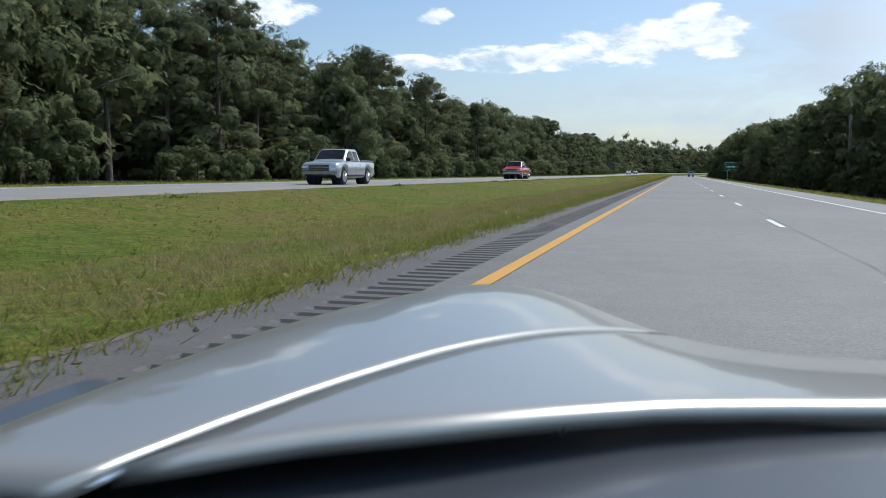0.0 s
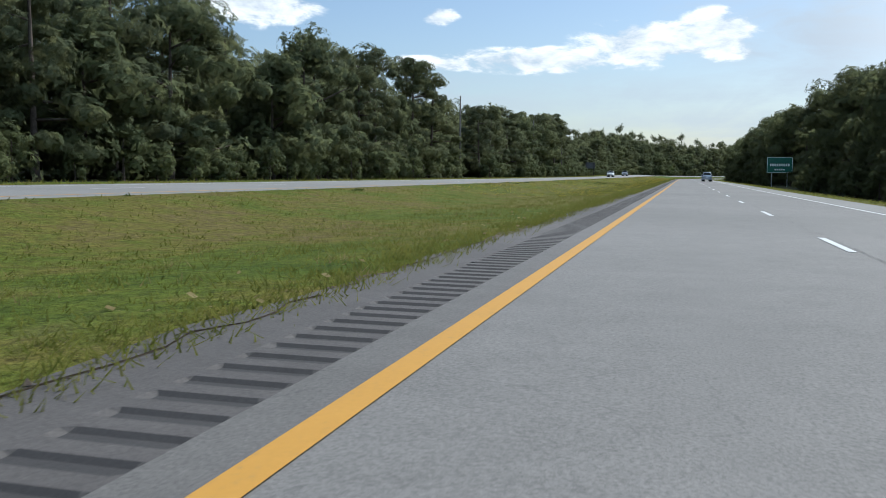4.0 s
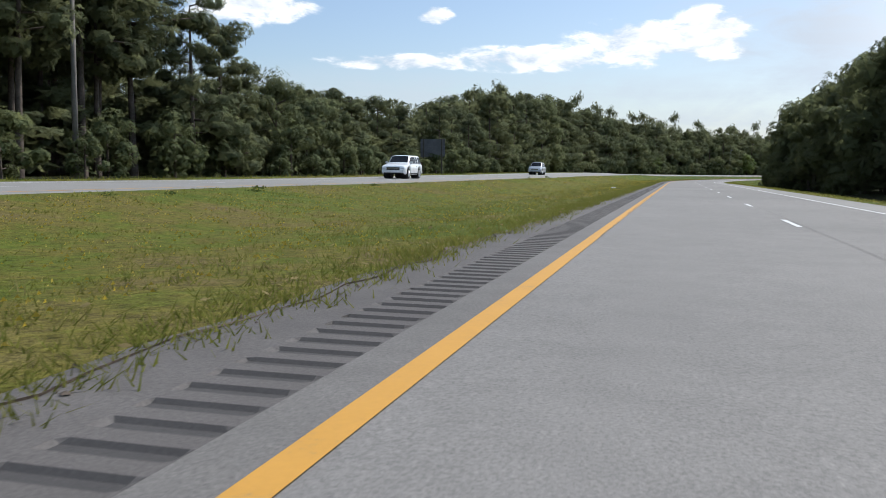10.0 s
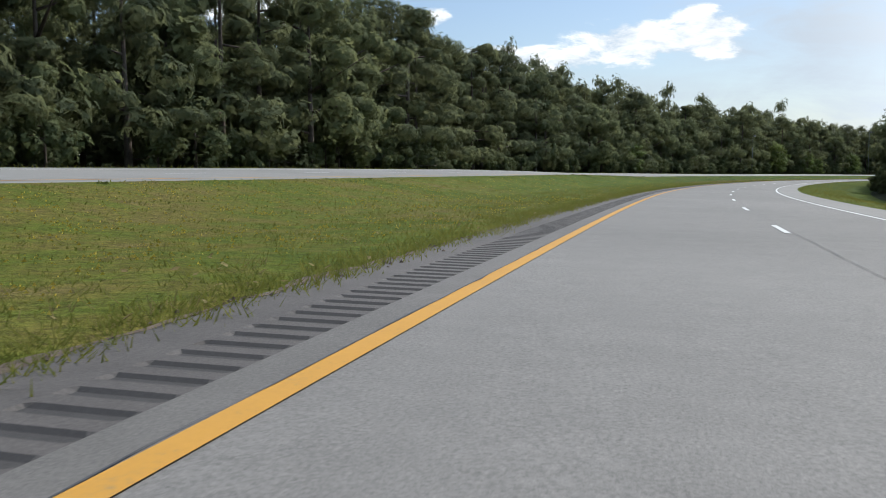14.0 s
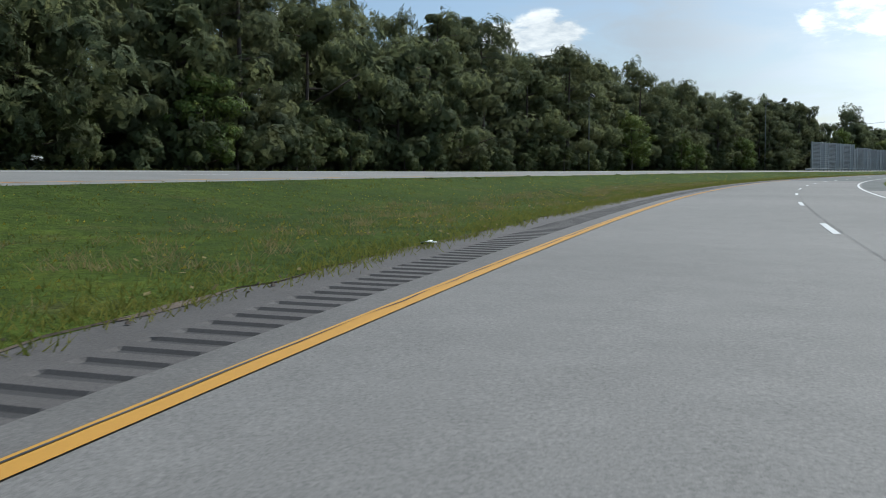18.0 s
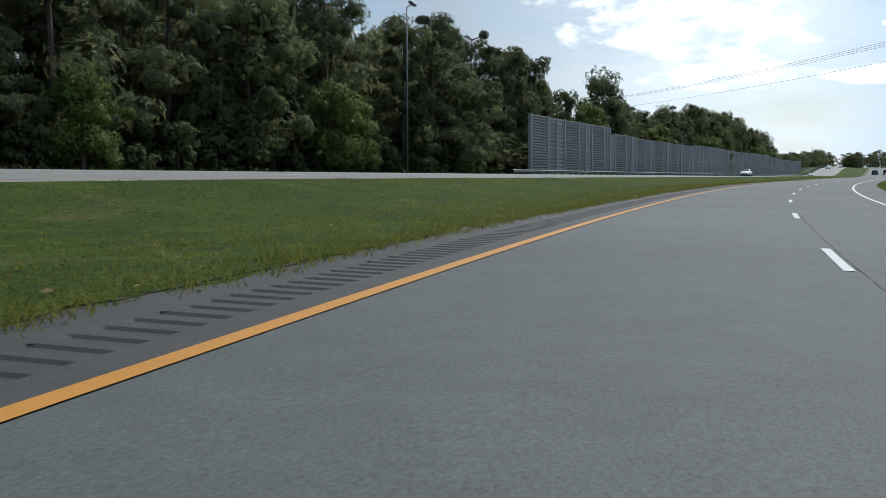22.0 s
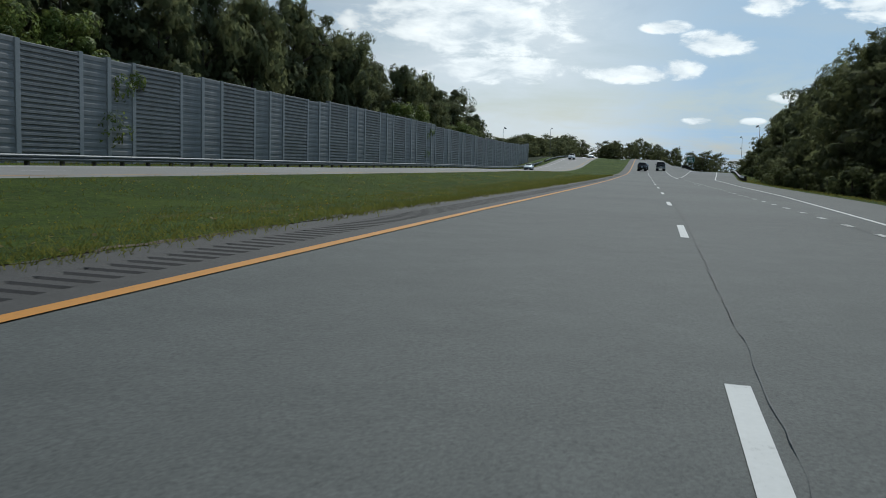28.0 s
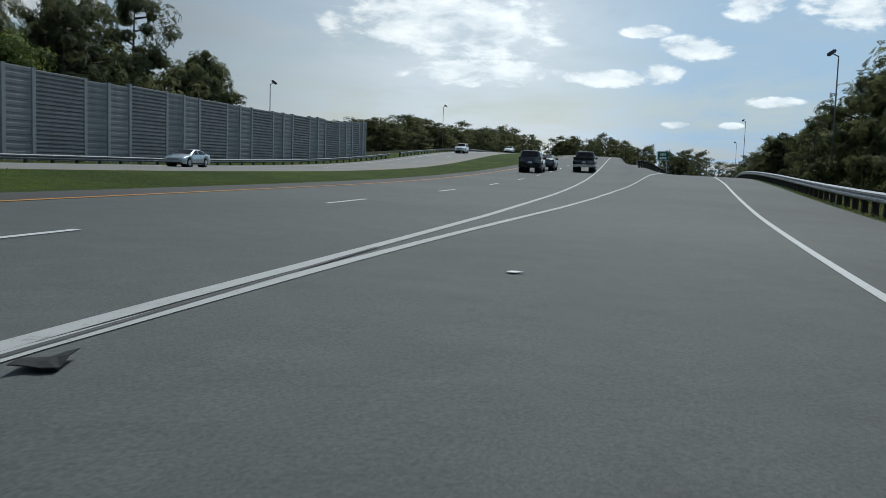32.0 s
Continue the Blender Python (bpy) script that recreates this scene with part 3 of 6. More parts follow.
rows_road = list(range(-120, 1400, 4))
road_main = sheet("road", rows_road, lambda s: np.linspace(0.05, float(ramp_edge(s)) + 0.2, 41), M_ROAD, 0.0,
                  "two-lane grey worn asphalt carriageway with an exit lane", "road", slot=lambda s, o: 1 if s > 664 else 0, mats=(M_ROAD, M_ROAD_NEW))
road_opp = sheet("road", rows_road, list(np.linspace(OPP_FAR, -12.2, 8)), M_OPP, 0.0, "pale grey asphalt carriageway beyond the grass median", "road")
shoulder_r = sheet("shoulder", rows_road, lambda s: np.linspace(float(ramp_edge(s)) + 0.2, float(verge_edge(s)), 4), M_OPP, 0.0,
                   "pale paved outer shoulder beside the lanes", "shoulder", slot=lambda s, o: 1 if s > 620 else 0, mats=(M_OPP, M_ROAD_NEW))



def build_inner_shoulder():
    """Dark shoulder with milled rumble grooves between the yellow line and the grass; its outer edge is ragged."""
    rng = np.random.default_rng(5)
    ss, depth = [-120.0], [0.0]
    s = -4.0
    while s < 1012:
        ss += [s, s + 0.035, s + 0.125, s + 0.16]
        depth += [0.0, -0.018, -0.018, 0.0]
        s += 0.305
    for k in range(1015, 1396, 5):
        ss.append(float(k))
        depth.append(0.0)
    ss, depth = np.array(ss), np.array(depth)
    cols = np.array([-1.5, -0.93, -0.9, -0.41, -0.38, 0.06])
    wob = np.interp(ss, np.arange(-130, 1410, 1.3), rng.normal(0, 0.075, len(np.arange(-130, 1410, 1.3))))
    n, k = len(ss), len(cols)
    O = np.repeat(cols[None], n, 0)
    O[:, 0] += wob - 0.03
    O[:, 2:4] += np.repeat(rng.normal(0, 0.012, n // 4 + 1), 4)[:n, None]
    SS = np.repeat(ss[:, None], k, 1)
    x, y = xy(SS.ravel(), O.ravel())
    z = z_at(SS.ravel(), np.maximum(O.ravel(), -1.45)) + 0.004
    d = np.zeros((n, k))
    d[:, 2] = d[:, 3] = depth
    z = z + d.ravel()
    v = np.stack([x, y, z], 1)
    faces, slots = [], []
    for i in range(n - 1):
        for j in range(k - 1):
            a = i * k + j
            faces.append((a, a + 1, a + k + 1, a + k))
            # groove faces are coloured darker than the shoulder, besides their real depth
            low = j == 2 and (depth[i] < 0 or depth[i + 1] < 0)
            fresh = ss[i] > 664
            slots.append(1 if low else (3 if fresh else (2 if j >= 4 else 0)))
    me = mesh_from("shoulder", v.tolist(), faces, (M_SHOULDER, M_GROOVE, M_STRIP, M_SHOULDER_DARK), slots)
    return tagged(new("shoulder", me), "dark asphalt inner shoulder with milled rumble grooves", "shoulder", "", "structure")


shoulder_l = build_inner_shoulder()


def stripe(name, s0, s1, oc, width, mat, parent, dz=0.006, step=3.0):
    """A painted line; oc is a number or a function of s."""
    n = max(2, int(math.ceil((s1 - s0) / step)) + 1)
    ss = np.linspace(s0, s1, n)
    c = np.array([oc(s) if callable(oc) else oc for s in ss], float)
    v = []
    for k in (-0.5, 0.5):
        x, y = xy(ss, c + k * width)
        v.append(np.stack([x, y, z_at(ss, c + k * width) + dz], 1))
    verts = np.concatenate(v)
    faces = [(i, i + 1, n + i + 1, n + i) for i in range(n - 1)]
    return part(name, mesh_from(name, verts.tolist(), faces, (mat,)), None, parent)


stripe("edge_line", -120, 664, 0.0, 0.16, M_YELLOW, road_main, 0.009)
stripe("edge_line", 664, 1395, 0.0, 0.15, M_ORANGE, road_main, 0.009)
stripe("edge_line", -120, 1395, -13.4, 0.15, M_YELLOW, road_opp)
stripe("edge_line", -120, 1395, -20.7, 0.13, M_WHITE, road_opp)
stripe("edge_line", -120, 1395, ramp_edge, 0.13, M_WHITE, road_main)
stripe("gore_line", 999, 1395, lambda s: float(np.interp(s, [999, 1006, 1012, 1019, 1040, 1068, 1395], [6.8, 6.86, 7.02, 7.16, 7.25, 7.35, 7.3])), 0.15, M_WHITE_OLD, road_main, 0.007, 1.5)
gore_left = lambda s: float(np.interp(s, [999, 1005, 1009, 1013, 1017, 1024, 1046, 1090, 1150, 1300], [6.95, 7.0, 7.17, 7.4, 7.68, 8.2, 9.5, 13.2, 18.2, 33.0]))
stripe("gore_line", 999, 1036, gore_left, 0.14, M_WHITE_OLD, road_main, 0.007, 1.5)
stripe("gore_line", 1036, 1130, gore_left, 0.16, M_WHITE_OLD, road_main, 0.02, 1.0)
stripe("gore_gap", 999, 1011, lambda s: 6.93 + 0.012 * (s - 999), 0.05, M_SEAM, road_main, 0.011, 1.0)
def crack_line(s0, s1, oc, width, seed, step=0.35):
    """A joint between two lanes of paving that has cracked open: it wanders and its width changes."""
    rng = np.random.default_rng(seed)
    n = int((s1 - s0) / step) + 2
    ss = np.linspace(s0, s1, n)
    c = np.array([oc(v) if callable(oc) else oc for v in ss], float)
    c = c + np.convolve(rng.normal(0, 0.011, n + 1), np.ones(2) / 2, "valid")
    w = width * np.clip(rng.normal(0.8, 0.5, n) + 0.6 * np.interp(ss, np.arange(s0, s1 + 12, 6.0), rng.uniform(-1, 1, len(np.arange(s0, s1 + 12, 6.0)))), 0.1, 2.0)
    v = []
    for k in (-0.5, 0.5):
        x, y = xy(ss, c + k * w)
        v.append(np.stack([x, y, z_at(ss, c + k * w) + 0.013], 1))
    faces = [(i, i + 1, n + i + 1, n + i) for i in range(n - 1)]
    part("paving_joint", mesh_from("paving_joint", np.concatenate(v).tolist(), faces, (M_SEAM,)), None, road_main)


def dash_at(s):
    """Where a lane dash of that even step lies: the steps drift a little along the road."""
    return s + float(np.interp(s, [60, 117, 213, 300, 361, 399, 424, 523, 585, 690, 703, 742, 779, 816, 850, 880, 948, 962],
                               [0.0, -0.4, -1.5, -1.2, -0.2, 0.9, 1.6, 3.6, 4.3, 4.4, 2.9, 2.6, 3.4, 3.5, 1.2, -0.3, 1.3, 1.5]))


def lane_middle(s):
    """o of the line between the two lanes."""
    return float(np.interp(s, [440, 520, 620, 780, 900, 950, 1000], [3.62, 3.92, 3.8, 3.98, 3.88, 3.58, 3.6]))


for k in range(-9, 112):
    s0 = dash_at(18.45 + 12.192 * k)
    stripe("lane_dash", s0, s0 + 3.05, lane_middle, 0.12, M_WHITE, road_main, 0.007, 1.6)
    stripe("lane_dash", s0, s0 + 3.05, -17.05, 0.11, M_WHITE, road_opp, 0.007, 1.6)
crack_line(-60, 1180, lambda s: lane_middle(s) + 0.12, 0.011, 31, 0.2)
crack_line(60, 990, lambda s: float(np.interp(s, [60, 860, 900], [7.04, 7.04, 7.3])), 0.012, 32)
crack_line(330, 664, lambda s: float(np.interp(s, [330, 390, 520, 600, 664], [0.08, -0.085, -0.085, 0.0, 0.0])), 0.013, 33)
for k in range(48):
    s0 = 862.85 + 3.05 * k
    if s0 < 997:
        stripe("skip_dash", s0, s0 + 0.85, 7.34, 0.16, M_WHITE_OLD, road_main, 0.008, 0.85)


def soil_edge():
    """Bare soil and crumbled asphalt between the grass and the shoulder, broken into patches."""
    rng = np.random.default_rng(15)
    ss = np.arange(-8, 1015, 0.45)
    n = len(ss)
    broad = np.interp(ss, np.arange(-20, 1030, 2.3), rng.uniform(-0.6, 1, len(np.arange(-20, 1030, 2.3))))
    w = np.clip(-0.06 + 0.24 * broad + rng.normal(0, 0.05, n), 0.0, 0.24)
    inner = -1.45 + rng.normal(0, 0.05, n)
    verts = []
    for k in range(4):
        o = inner - w * k / 3
        x, y = xy(ss, o)
        verts.append(np.stack([x, y, z_at(ss, o) + (0.006, 0.012, 0.012, 0.002)[k] + rng.uniform(0, 0.008, n) * (k > 0)], 1))
    v = np.concatenate(verts)
    faces = [(k * n + i, k * n + i + 1, (k + 1) * n + i + 1, (k + 1) * n + i) for k in range(3) for i in range(n - 1)]
    tagged(new("soil_edge", mesh_from("soil_edge", v.tolist(), faces, (M_DIRT,))), "bare brown soil crumbling along the shoulder", "soil", "", "structure")


soil_edge()


# ---- trees ----
RNG = np.random.default_rng(11)


def leaves(centres, spread, count, size, aspect, droop, rng, flat=0.6):
    """Loose pointed leaves or needle sprays round clump centres, turned outwards from their clump: n x 3 x 3."""
    c = np.repeat(centres, count, 0)
    n = len(c)
    sp = np.repeat(np.broadcast_to(spread, len(centres)), count)[:, None]
    off = rng.normal(0, 1, (n, 3))
    off /= np.linalg.norm(off, axis=1)[:, None] + 1e-6
    off *= 1.12 * rng.uniform(0.12, 1.0, (n, 1)) ** 0.33
    nrm = off * 1.15 + np.array([0, 0, 0.3]) + rng.normal(0, 0.22, (n, 3))
    nrm /= np.linalg.norm(nrm, axis=1)[:, None] + 1e-6
    off = off * sp
    off[:, 2] *= flat
    p = c + off
    d = np.cross(nrm, rng.normal(0, 1, (n, 3)))
    d[:, 2] -= droop
    d /= np.linalg.norm(d, axis=1)[:, None] + 1e-6
    w = np.cross(d, nrm)
    L = (size * rng.uniform(0.55, 1.45, n))[:, None]
    W = L * aspect
    out = off / np.array([1.0, 1.0, flat])
    out = out / (np.linalg.norm(out, axis=1)[:, None] + 1e-6) + np.array([0, 0, 0.1]) + rng.normal(0, 0.22, (n, 3))
    out /= np.linalg.norm(out, axis=1)[:, None] + 1e-6
    return np.stack([p - d * L * 0.5 - w * W * 0.5, p - d * L * 0.35 + w * W * 0.5, p + d * L * 0.65], 1), out


def limb_layout(kind, H, R, rng):
    """Limbs as (height, angle, length, rise)."""
    out = []
    if kind == "edge_pine":
        n, lo = 28, 0.02
    elif kind == "tall_pine":
        n, lo = 22, 0.42
    elif kind == "broadleaf":
        n, lo = 26, 0.08
    else:
        n, lo = 12, 0.1
    for i in range(n):
        u = lo + (0.97 - lo) * (i + rng.uniform(0, 0.9)) / n
        a = i * 2.4 + rng.uniform(-0.5, 0.5)
        if kind == "edge_pine":
            prof = max(0.36, (1 - u) ** 0.5) * (0.62 + 0.38 * math.sin(min(1, u * 3) * 1.57))
        elif kind == "tall_pine":
            w = (u - lo) / (1 - lo)
            prof = math.sin(0.5 + 2.15 * w) * 0.95
        elif kind == "broadleaf":
            prof = max(0.26, math.sin(math.pi * min(1, 0.18 + 0.82 * u))) ** 0.7
        else:
            prof = max(0.2, math.sin(math.pi * min(1, 0.3 + 0.65 * u)))
        out.append((u * H, a, R * prof * rng.uniform(0.6, 1.2), rng.uniform(-0.1, 0.25) if kind != "broadleaf" else rng.uniform(0.05, 0.5)))
    return out


def tree_parts(kind, H, R, seed, per=60, clumps=1.7, size=0.42, lod=1.0):
    rng = np.random.default_rng(seed)
    limbs = limb_layout(kind, H, R, rng)
    cen, spr = [], []
    lean = rng.normal(0, 0.02, 2)
    for h, a, L, up in limbs:
        k = max(1, int(round(clumps * (0.5 + 0.6 * min(1.0, L / R)))))
        for i in range(k):
            f = 0.4 + 0.5 * (i + rng.uniform(0.2, 0.8)) / k
            w = rng.normal(0, 0.2)
            cen.append((lean[0] * h + math.cos(a + w) * L * f, lean[1] * h + math.sin(a + w) * L * f, h + up * L * f + rng.normal(0, 0.2)))
            spr.append(float(rng.choice((0.55, 0.8, 1.0, 1.4), p=(0.3, 0.3, 0.25, 0.15))) * rng.uniform(0.85, 1.15) * (0.3 + 0.2 * R) * (0.9 if "pine" in kind else 1.0))
    for q in range(3):
        cen.append((lean[0] * H + rng.normal(0, 0.9), lean[1] * H + rng.normal(0, 0.9), H * (0.87 + 0.02 * q)))
        spr.append(0.27 * R)
    cen = np.array(cen)
    cen[:, 2] = np.maximum(cen[:, 2], 0.25)
    aspect = {"edge_pine": 0.7, "tall_pine": 0.7, "broadleaf": 0.9, "shrub": 0.85}[kind]
    lv, puff = leaves(cen, np.array(spr), per, size, aspect, 0.25 if kind == "broadleaf" else 0.05, rng, 0.55 if "pine" in kind else 0.85)
    lv[:, :, 2] = np.maximum(lv[:, :, 2], 0.03)
    return lv, puff, limbs, lean


def trunk_mesh(name, H, r, limbs, lean):
    bm = bmesh.new()
    rings, nseg = [], 6
    for i in range(5):
        u = i / 4
        rr = r * (1 - u) ** 0.8 + 0.03 + (0.35 * r if i == 0 else 0)
        rings.append([bm.verts.new((lean[0] * H * u + math.cos(k * 2 * math.pi / nseg) * rr, lean[1] * H * u + math.sin(k * 2 * math.pi / nseg) * rr, H * 0.96 * u - (0.25 if i == 0 else 0))) for k in range(nseg)])
    for a, b in zip(rings, rings[1:]):
        for k in range(nseg):
            bm.faces.new((a[k], a[(k + 1) % nseg], b[(k + 1) % nseg], b[k]))
    for h, a, L, up in limbs[::3]:
        rod(bm, (lean[0] * h, lean[1] * h, h), (lean[0] * h + math.cos(a) * L * 0.85, lean[1] * h + math.sin(a) * L * 0.85, h + up * L * 0.85), 0.022 * L + 0.02, 0.015, 4)
    return from_bm(name, bm, M_BARK, True)


def make_tree(name, kind, H, R, seed, mat, label, category="tree", **kw):
    lv, puff, limbs, lean = tree_parts(kind, H, R, seed, **kw)
    root = new(name)
    part("trunk", trunk_mesh("trunk", H, 0.011 * H + 0.03, limbs, lean), None, root)
    part("crown", tris_mesh("crown", lv, mat, puff), None, root)
    return tagged(root, label, category)


FAR_AWAY = (0, -700, -60)
TREES = {"edge": [], "tall": [], "broad": [], "shrub": [], "pale": []}
for i in range(6):
    TREES["edge"].append(make_tree("pine_tree", "edge_pine", (11.8, 12.6, 13.2, 12.2, 13.6, 12.8)[i], (4.2, 4.6, 4.9, 4.4, 5.1, 4.7)[i], 100 + i, M_PINE,
                                   "dark green pine clothed in boughs down to the ground", per=100, size=0.5))
for i in range(4):
    TREES["tall"].append(make_tree("tall_pine_tree", "tall_pine", (13.2, 14.0, 14.4, 13.6)[i], (4.2, 4.6, 4.3, 4.8)[i], 200 + i, M_PINE,
                                   "tall pine with a bare trunk and tufted dark crown", per=112, size=0.46))
for i in range(5):
    TREES["broad"].append(make_tree("broadleaf_tree", "broadleaf", (9, 10.5, 12, 9.5, 11)[i], (4.0, 4.4, 4.8, 4.1, 4.6)[i], 300 + i, M_LEAF,
                                    "dense green broadleaf tree hung with creepers at the wood's edge", per=108, size=0.46))
for i in range(4):
    TREES["shrub"].append(make_tree("shrub", "shrub", (2.2, 3.0, 3.8, 2.6)[i], (1.7, 2.0, 2.3, 1.9)[i], 400 + i, M_SHRUB,
                                    "rough green shrub at the foot of the trees", "shrub", per=55, size=0.34))
for i in range(3):
    TREES["pale"].append(make_tree("broadleaf_tree", "broadleaf", (10.5, 10, 11)[i], (5.0, 4.6, 4.4)[i], 350 + i, M_PALE_LEAF,
                                   "pale yellow-green leafy tree before the dark wood", per=150, size=0.36))

COARSE = {"edge": ("edge_pine", 12.8, 4.7, M_PINE, 55, 0.64), "tall": ("tall_pine", 13.8, 4.5, M_PINE, 72, 0.58), "broad": ("broadleaf", 10.6, 4.5, M_LEAF, 60, 0.6)}
for key in ("edge", "tall", "broad"):
    kind_c, H_c, R_c, mat_c, per_c, size_c = COARSE[key]
    src = TREES[key][0]
    TREES[key + "_behind"] = []
    for i in range(3):
        TREES[key + "_behind"].append(make_tree(src.name.split(".")[0], kind_c, H_c * (0.96, 1.0, 1.05)[i], R_c, 700 + 10 * i + len(key), mat_c, src["label"], per=per_c, size=size_c))


def plant(kind, s, o, scale=1.0, group="", variant=None, stretch=1.0):
    src = TREES[kind][variant if variant is not None else int(RNG.integers(len(TREES[kind])))]
    p = P3(s, o, -0.05)
    ob = copy_thing(src, Matrix.Translation(p) @ pose(0, 0, 0, 0, 0, float(RNG.uniform(0, 360))))
    ob.scale = (scale * float(RNG.uniform(0.9, 1.12)), scale * float(RNG.uniform(0.9, 1.12)), scale * stretch)
    if group:
        ob["group"] = group
    return ob


def height_left(s):
    """Scale of the wood's edge along the far side: it swells and thins."""
    return float(np.interp(s, [-60, 0, 60, 90, 120, 128, 131, 136, 139, 148, 156, 165, 190, 215, 228, 244, 249, 254, 262, 270, 298, 316, 319, 327, 330, 365, 385, 424, 434, 450, 470, 500, 540, 600, 700, 780],
                           [1.05, 1.05, 1.04, 1.02, 1.0, 1.0, 0.78, 0.78, 0.98, 0.84, 1.0, 1.05, 1.05, 1.0, 1.12, 1.1, 0.72, 0.75, 0.92, 0.95, 0.98, 1.04, 0.82, 0.84, 1.1, 1.1, 0.7, 0.71, 0.72, 0.72, 1.08, 1.32, 1.34, 1.26, 1.19, 1.16]))


def top_left(s):
    """Height of the tree tops behind the noise wall."""
    return float(np.interp(s, [780, 822, 829, 831, 858, 861, 868, 876, 900, 920, 942, 980, 990, 1004, 1014, 1032, 1052, 1066, 1078, 1081, 1103, 1109, 1112],
                           [17.2, 17.2, 11.0, 3.0, 3.0, 10.5, 11.3, 13.0, 14.2, 15.8, 17.2, 18.0, 16.5, 18.0, 17.0, 16.0, 15.2, 15.4, 14.0, 11.0, 11.0, 8.5, 3.0]))


def plant_left():
    s = -30.0
    while s < 1112:
        k = height_left(s)
        back = s > 780
        o = (-33.5 if back else -29.5) - float(RNG.uniform(0, 3.5)) - (8.0 if 251 < s < 268 else 4.0 if 406 < s < 430 or 318 < s < 330 else 0.0)
        more = "_behind" if back else ""
        if back:
            H = top_left(s) * float(RNG.uniform(0.86, 1.02))
            if H > 6:
                kind = ("edge", "tall", "broad")[int(RNG.choice(3, p=(0.3, 0.3, 0.4)))] + ("_behind" if s > 910 else "")
                plant(kind, s, -36.0 - float(RNG.uniform(0, 3.5)), 1.0, "trees behind the noise wall", None, H / {"e": 12.6, "t": 13.2, "b": 10.4}[kind[0]])
            s += float(RNG.uniform(3.6, 5.4))
            continue
        r = RNG.random()
        if 344 < s < 369:
            for back_o in (0.5, 4.0, 7.5):
                plant("tall" if back_o < 7 else "edge", s + float(RNG.uniform(-1.5, 1.5)), -29.5 - back_o - float(RNG.uniform(0, 2.5)), float(RNG.uniform(0.98, 1.14)), "bare-trunked pines of the open stand")
            s += float(RNG.uniform(3.0, 4.6))
            continue
        if s > 460 and 0.54 < r < 0.68:
            r = 0.9
        if r < 0.5:
            plant("edge" + more, s, o, k, "trees of the wood's edge")
        elif r < 0.68:
            plant("tall" + more, s, o - 2.5, k * (0.84 if s > 460 else 0.95), "trees of the wood's edge")
        else:
            plant("broad" + more, s, o + 0.6, k * 0.95, "trees of the wood's edge")
        s += float(RNG.uniform(4.2, 6.4)) * (1.3 if back else 1.0)
    s = -25.0
    while s < 786:
        if RNG.random() < 0.85 and not 250 < s < 263:
            plant("shrub", s, -27.6 - float(RNG.uniform(0, 1.6)), float(RNG.uniform(0.5, 1.05)), "shrubs along the wood")
        s += float(RNG.uniform(2.6, 5.0))


def height_right(s):
    return float(np.interp(s, [0, 200, 250, 300, 400, 420, 442, 475, 500, 530, 880, 960, 1000, 1040, 1100], [0.88, 0.88, 1.12, 1.18, 1.22, 1.18, 1.04, 1.0, 0.9, 0.8, 1.05, 1.02, 1.0, 0.85, 0.6]))


def plant_right():
    s = 30.0
    while s < 1135:
        k = height_right(s)
        o = (18.5 + 2.0 * float(smooth(s, 955, 985)) if s < 1005 else max(22.0, float(ramp_edge(s)) + 9.5)) + float(RNG.uniform(0, 3.0)) + (0.0 if s > 1005 else 2.5 * float(smooth(s, 220, 270) * (1 - smooth(s, 410, 440))) + (4.5 if 256 < s < 303 else 0.0) + (2.2 if 964 < s < 984 else 0.0))
        r = RNG.random()
        if r < 0.35:
            plant("edge_behind", s, o, k, "trees beside the lanes")
        elif r < 0.5:
            plant("tall_behind", s, o + 2.5, k, "trees beside the lanes")
        else:
            plant("broad_behind", s, o, k * 1.15, "trees beside the lanes")
        s += float(RNG.uniform(4.6, 7.6))
    s = 40.0
    while s < 1110:
        if RNG.random() < 0.7 and not 262 < s < 303:
            plant("shrub", s, (16.3 if s < 1000 else max(21.0, float(ramp_edge(s)) + 6.5)) + float(RNG.uniform(0, 1.4)), float(RNG.uniform(0.45, 0.9)), "shrubs beside the lanes")
        s += float(RNG.uniform(5, 9))


plant_left()
plant_right()
for s, o, k in ((700, -27.5, 0.78), (703.5, -28.6, 0.62), (721, -27.4, 0.62), (729, -27.6, 0.45), (752, -27.6, 0.6), (757, -28.2, 0.5), (833, -33.5, 1.08), (868, -32.5, 0.78), (873, -32, 0.85), (612, -27.8, 0.5), (926, -32.5, 0.85), (933, -32, 0.9), (1014, -32.5, 0.9), (1020, -32, 0.85), (1058, -32.5, 0.8)):
    plant("pale", s, o, k, "pale trees before the wood")
for s, o, k in ((855, -37, 1.25), (860, -39.5, 1.36), (865, -37.5, 1.32), (870, -40, 1.25)):
    plant("broad", s, o, k, "trees behind the noise wall", None, 1.12)
for s, o, k in ((1077, -41.0, 1.16), (1086, -39.0, 1.32)):
    plant("tall", s, o, 1.0, "trees behind the noise wall", None, k)
for kind in TREES.values():
    for ob in kind:
        for c in ob.children:
            bpy.data.objects.remove(c)
        bpy.data.objects.remove(ob)


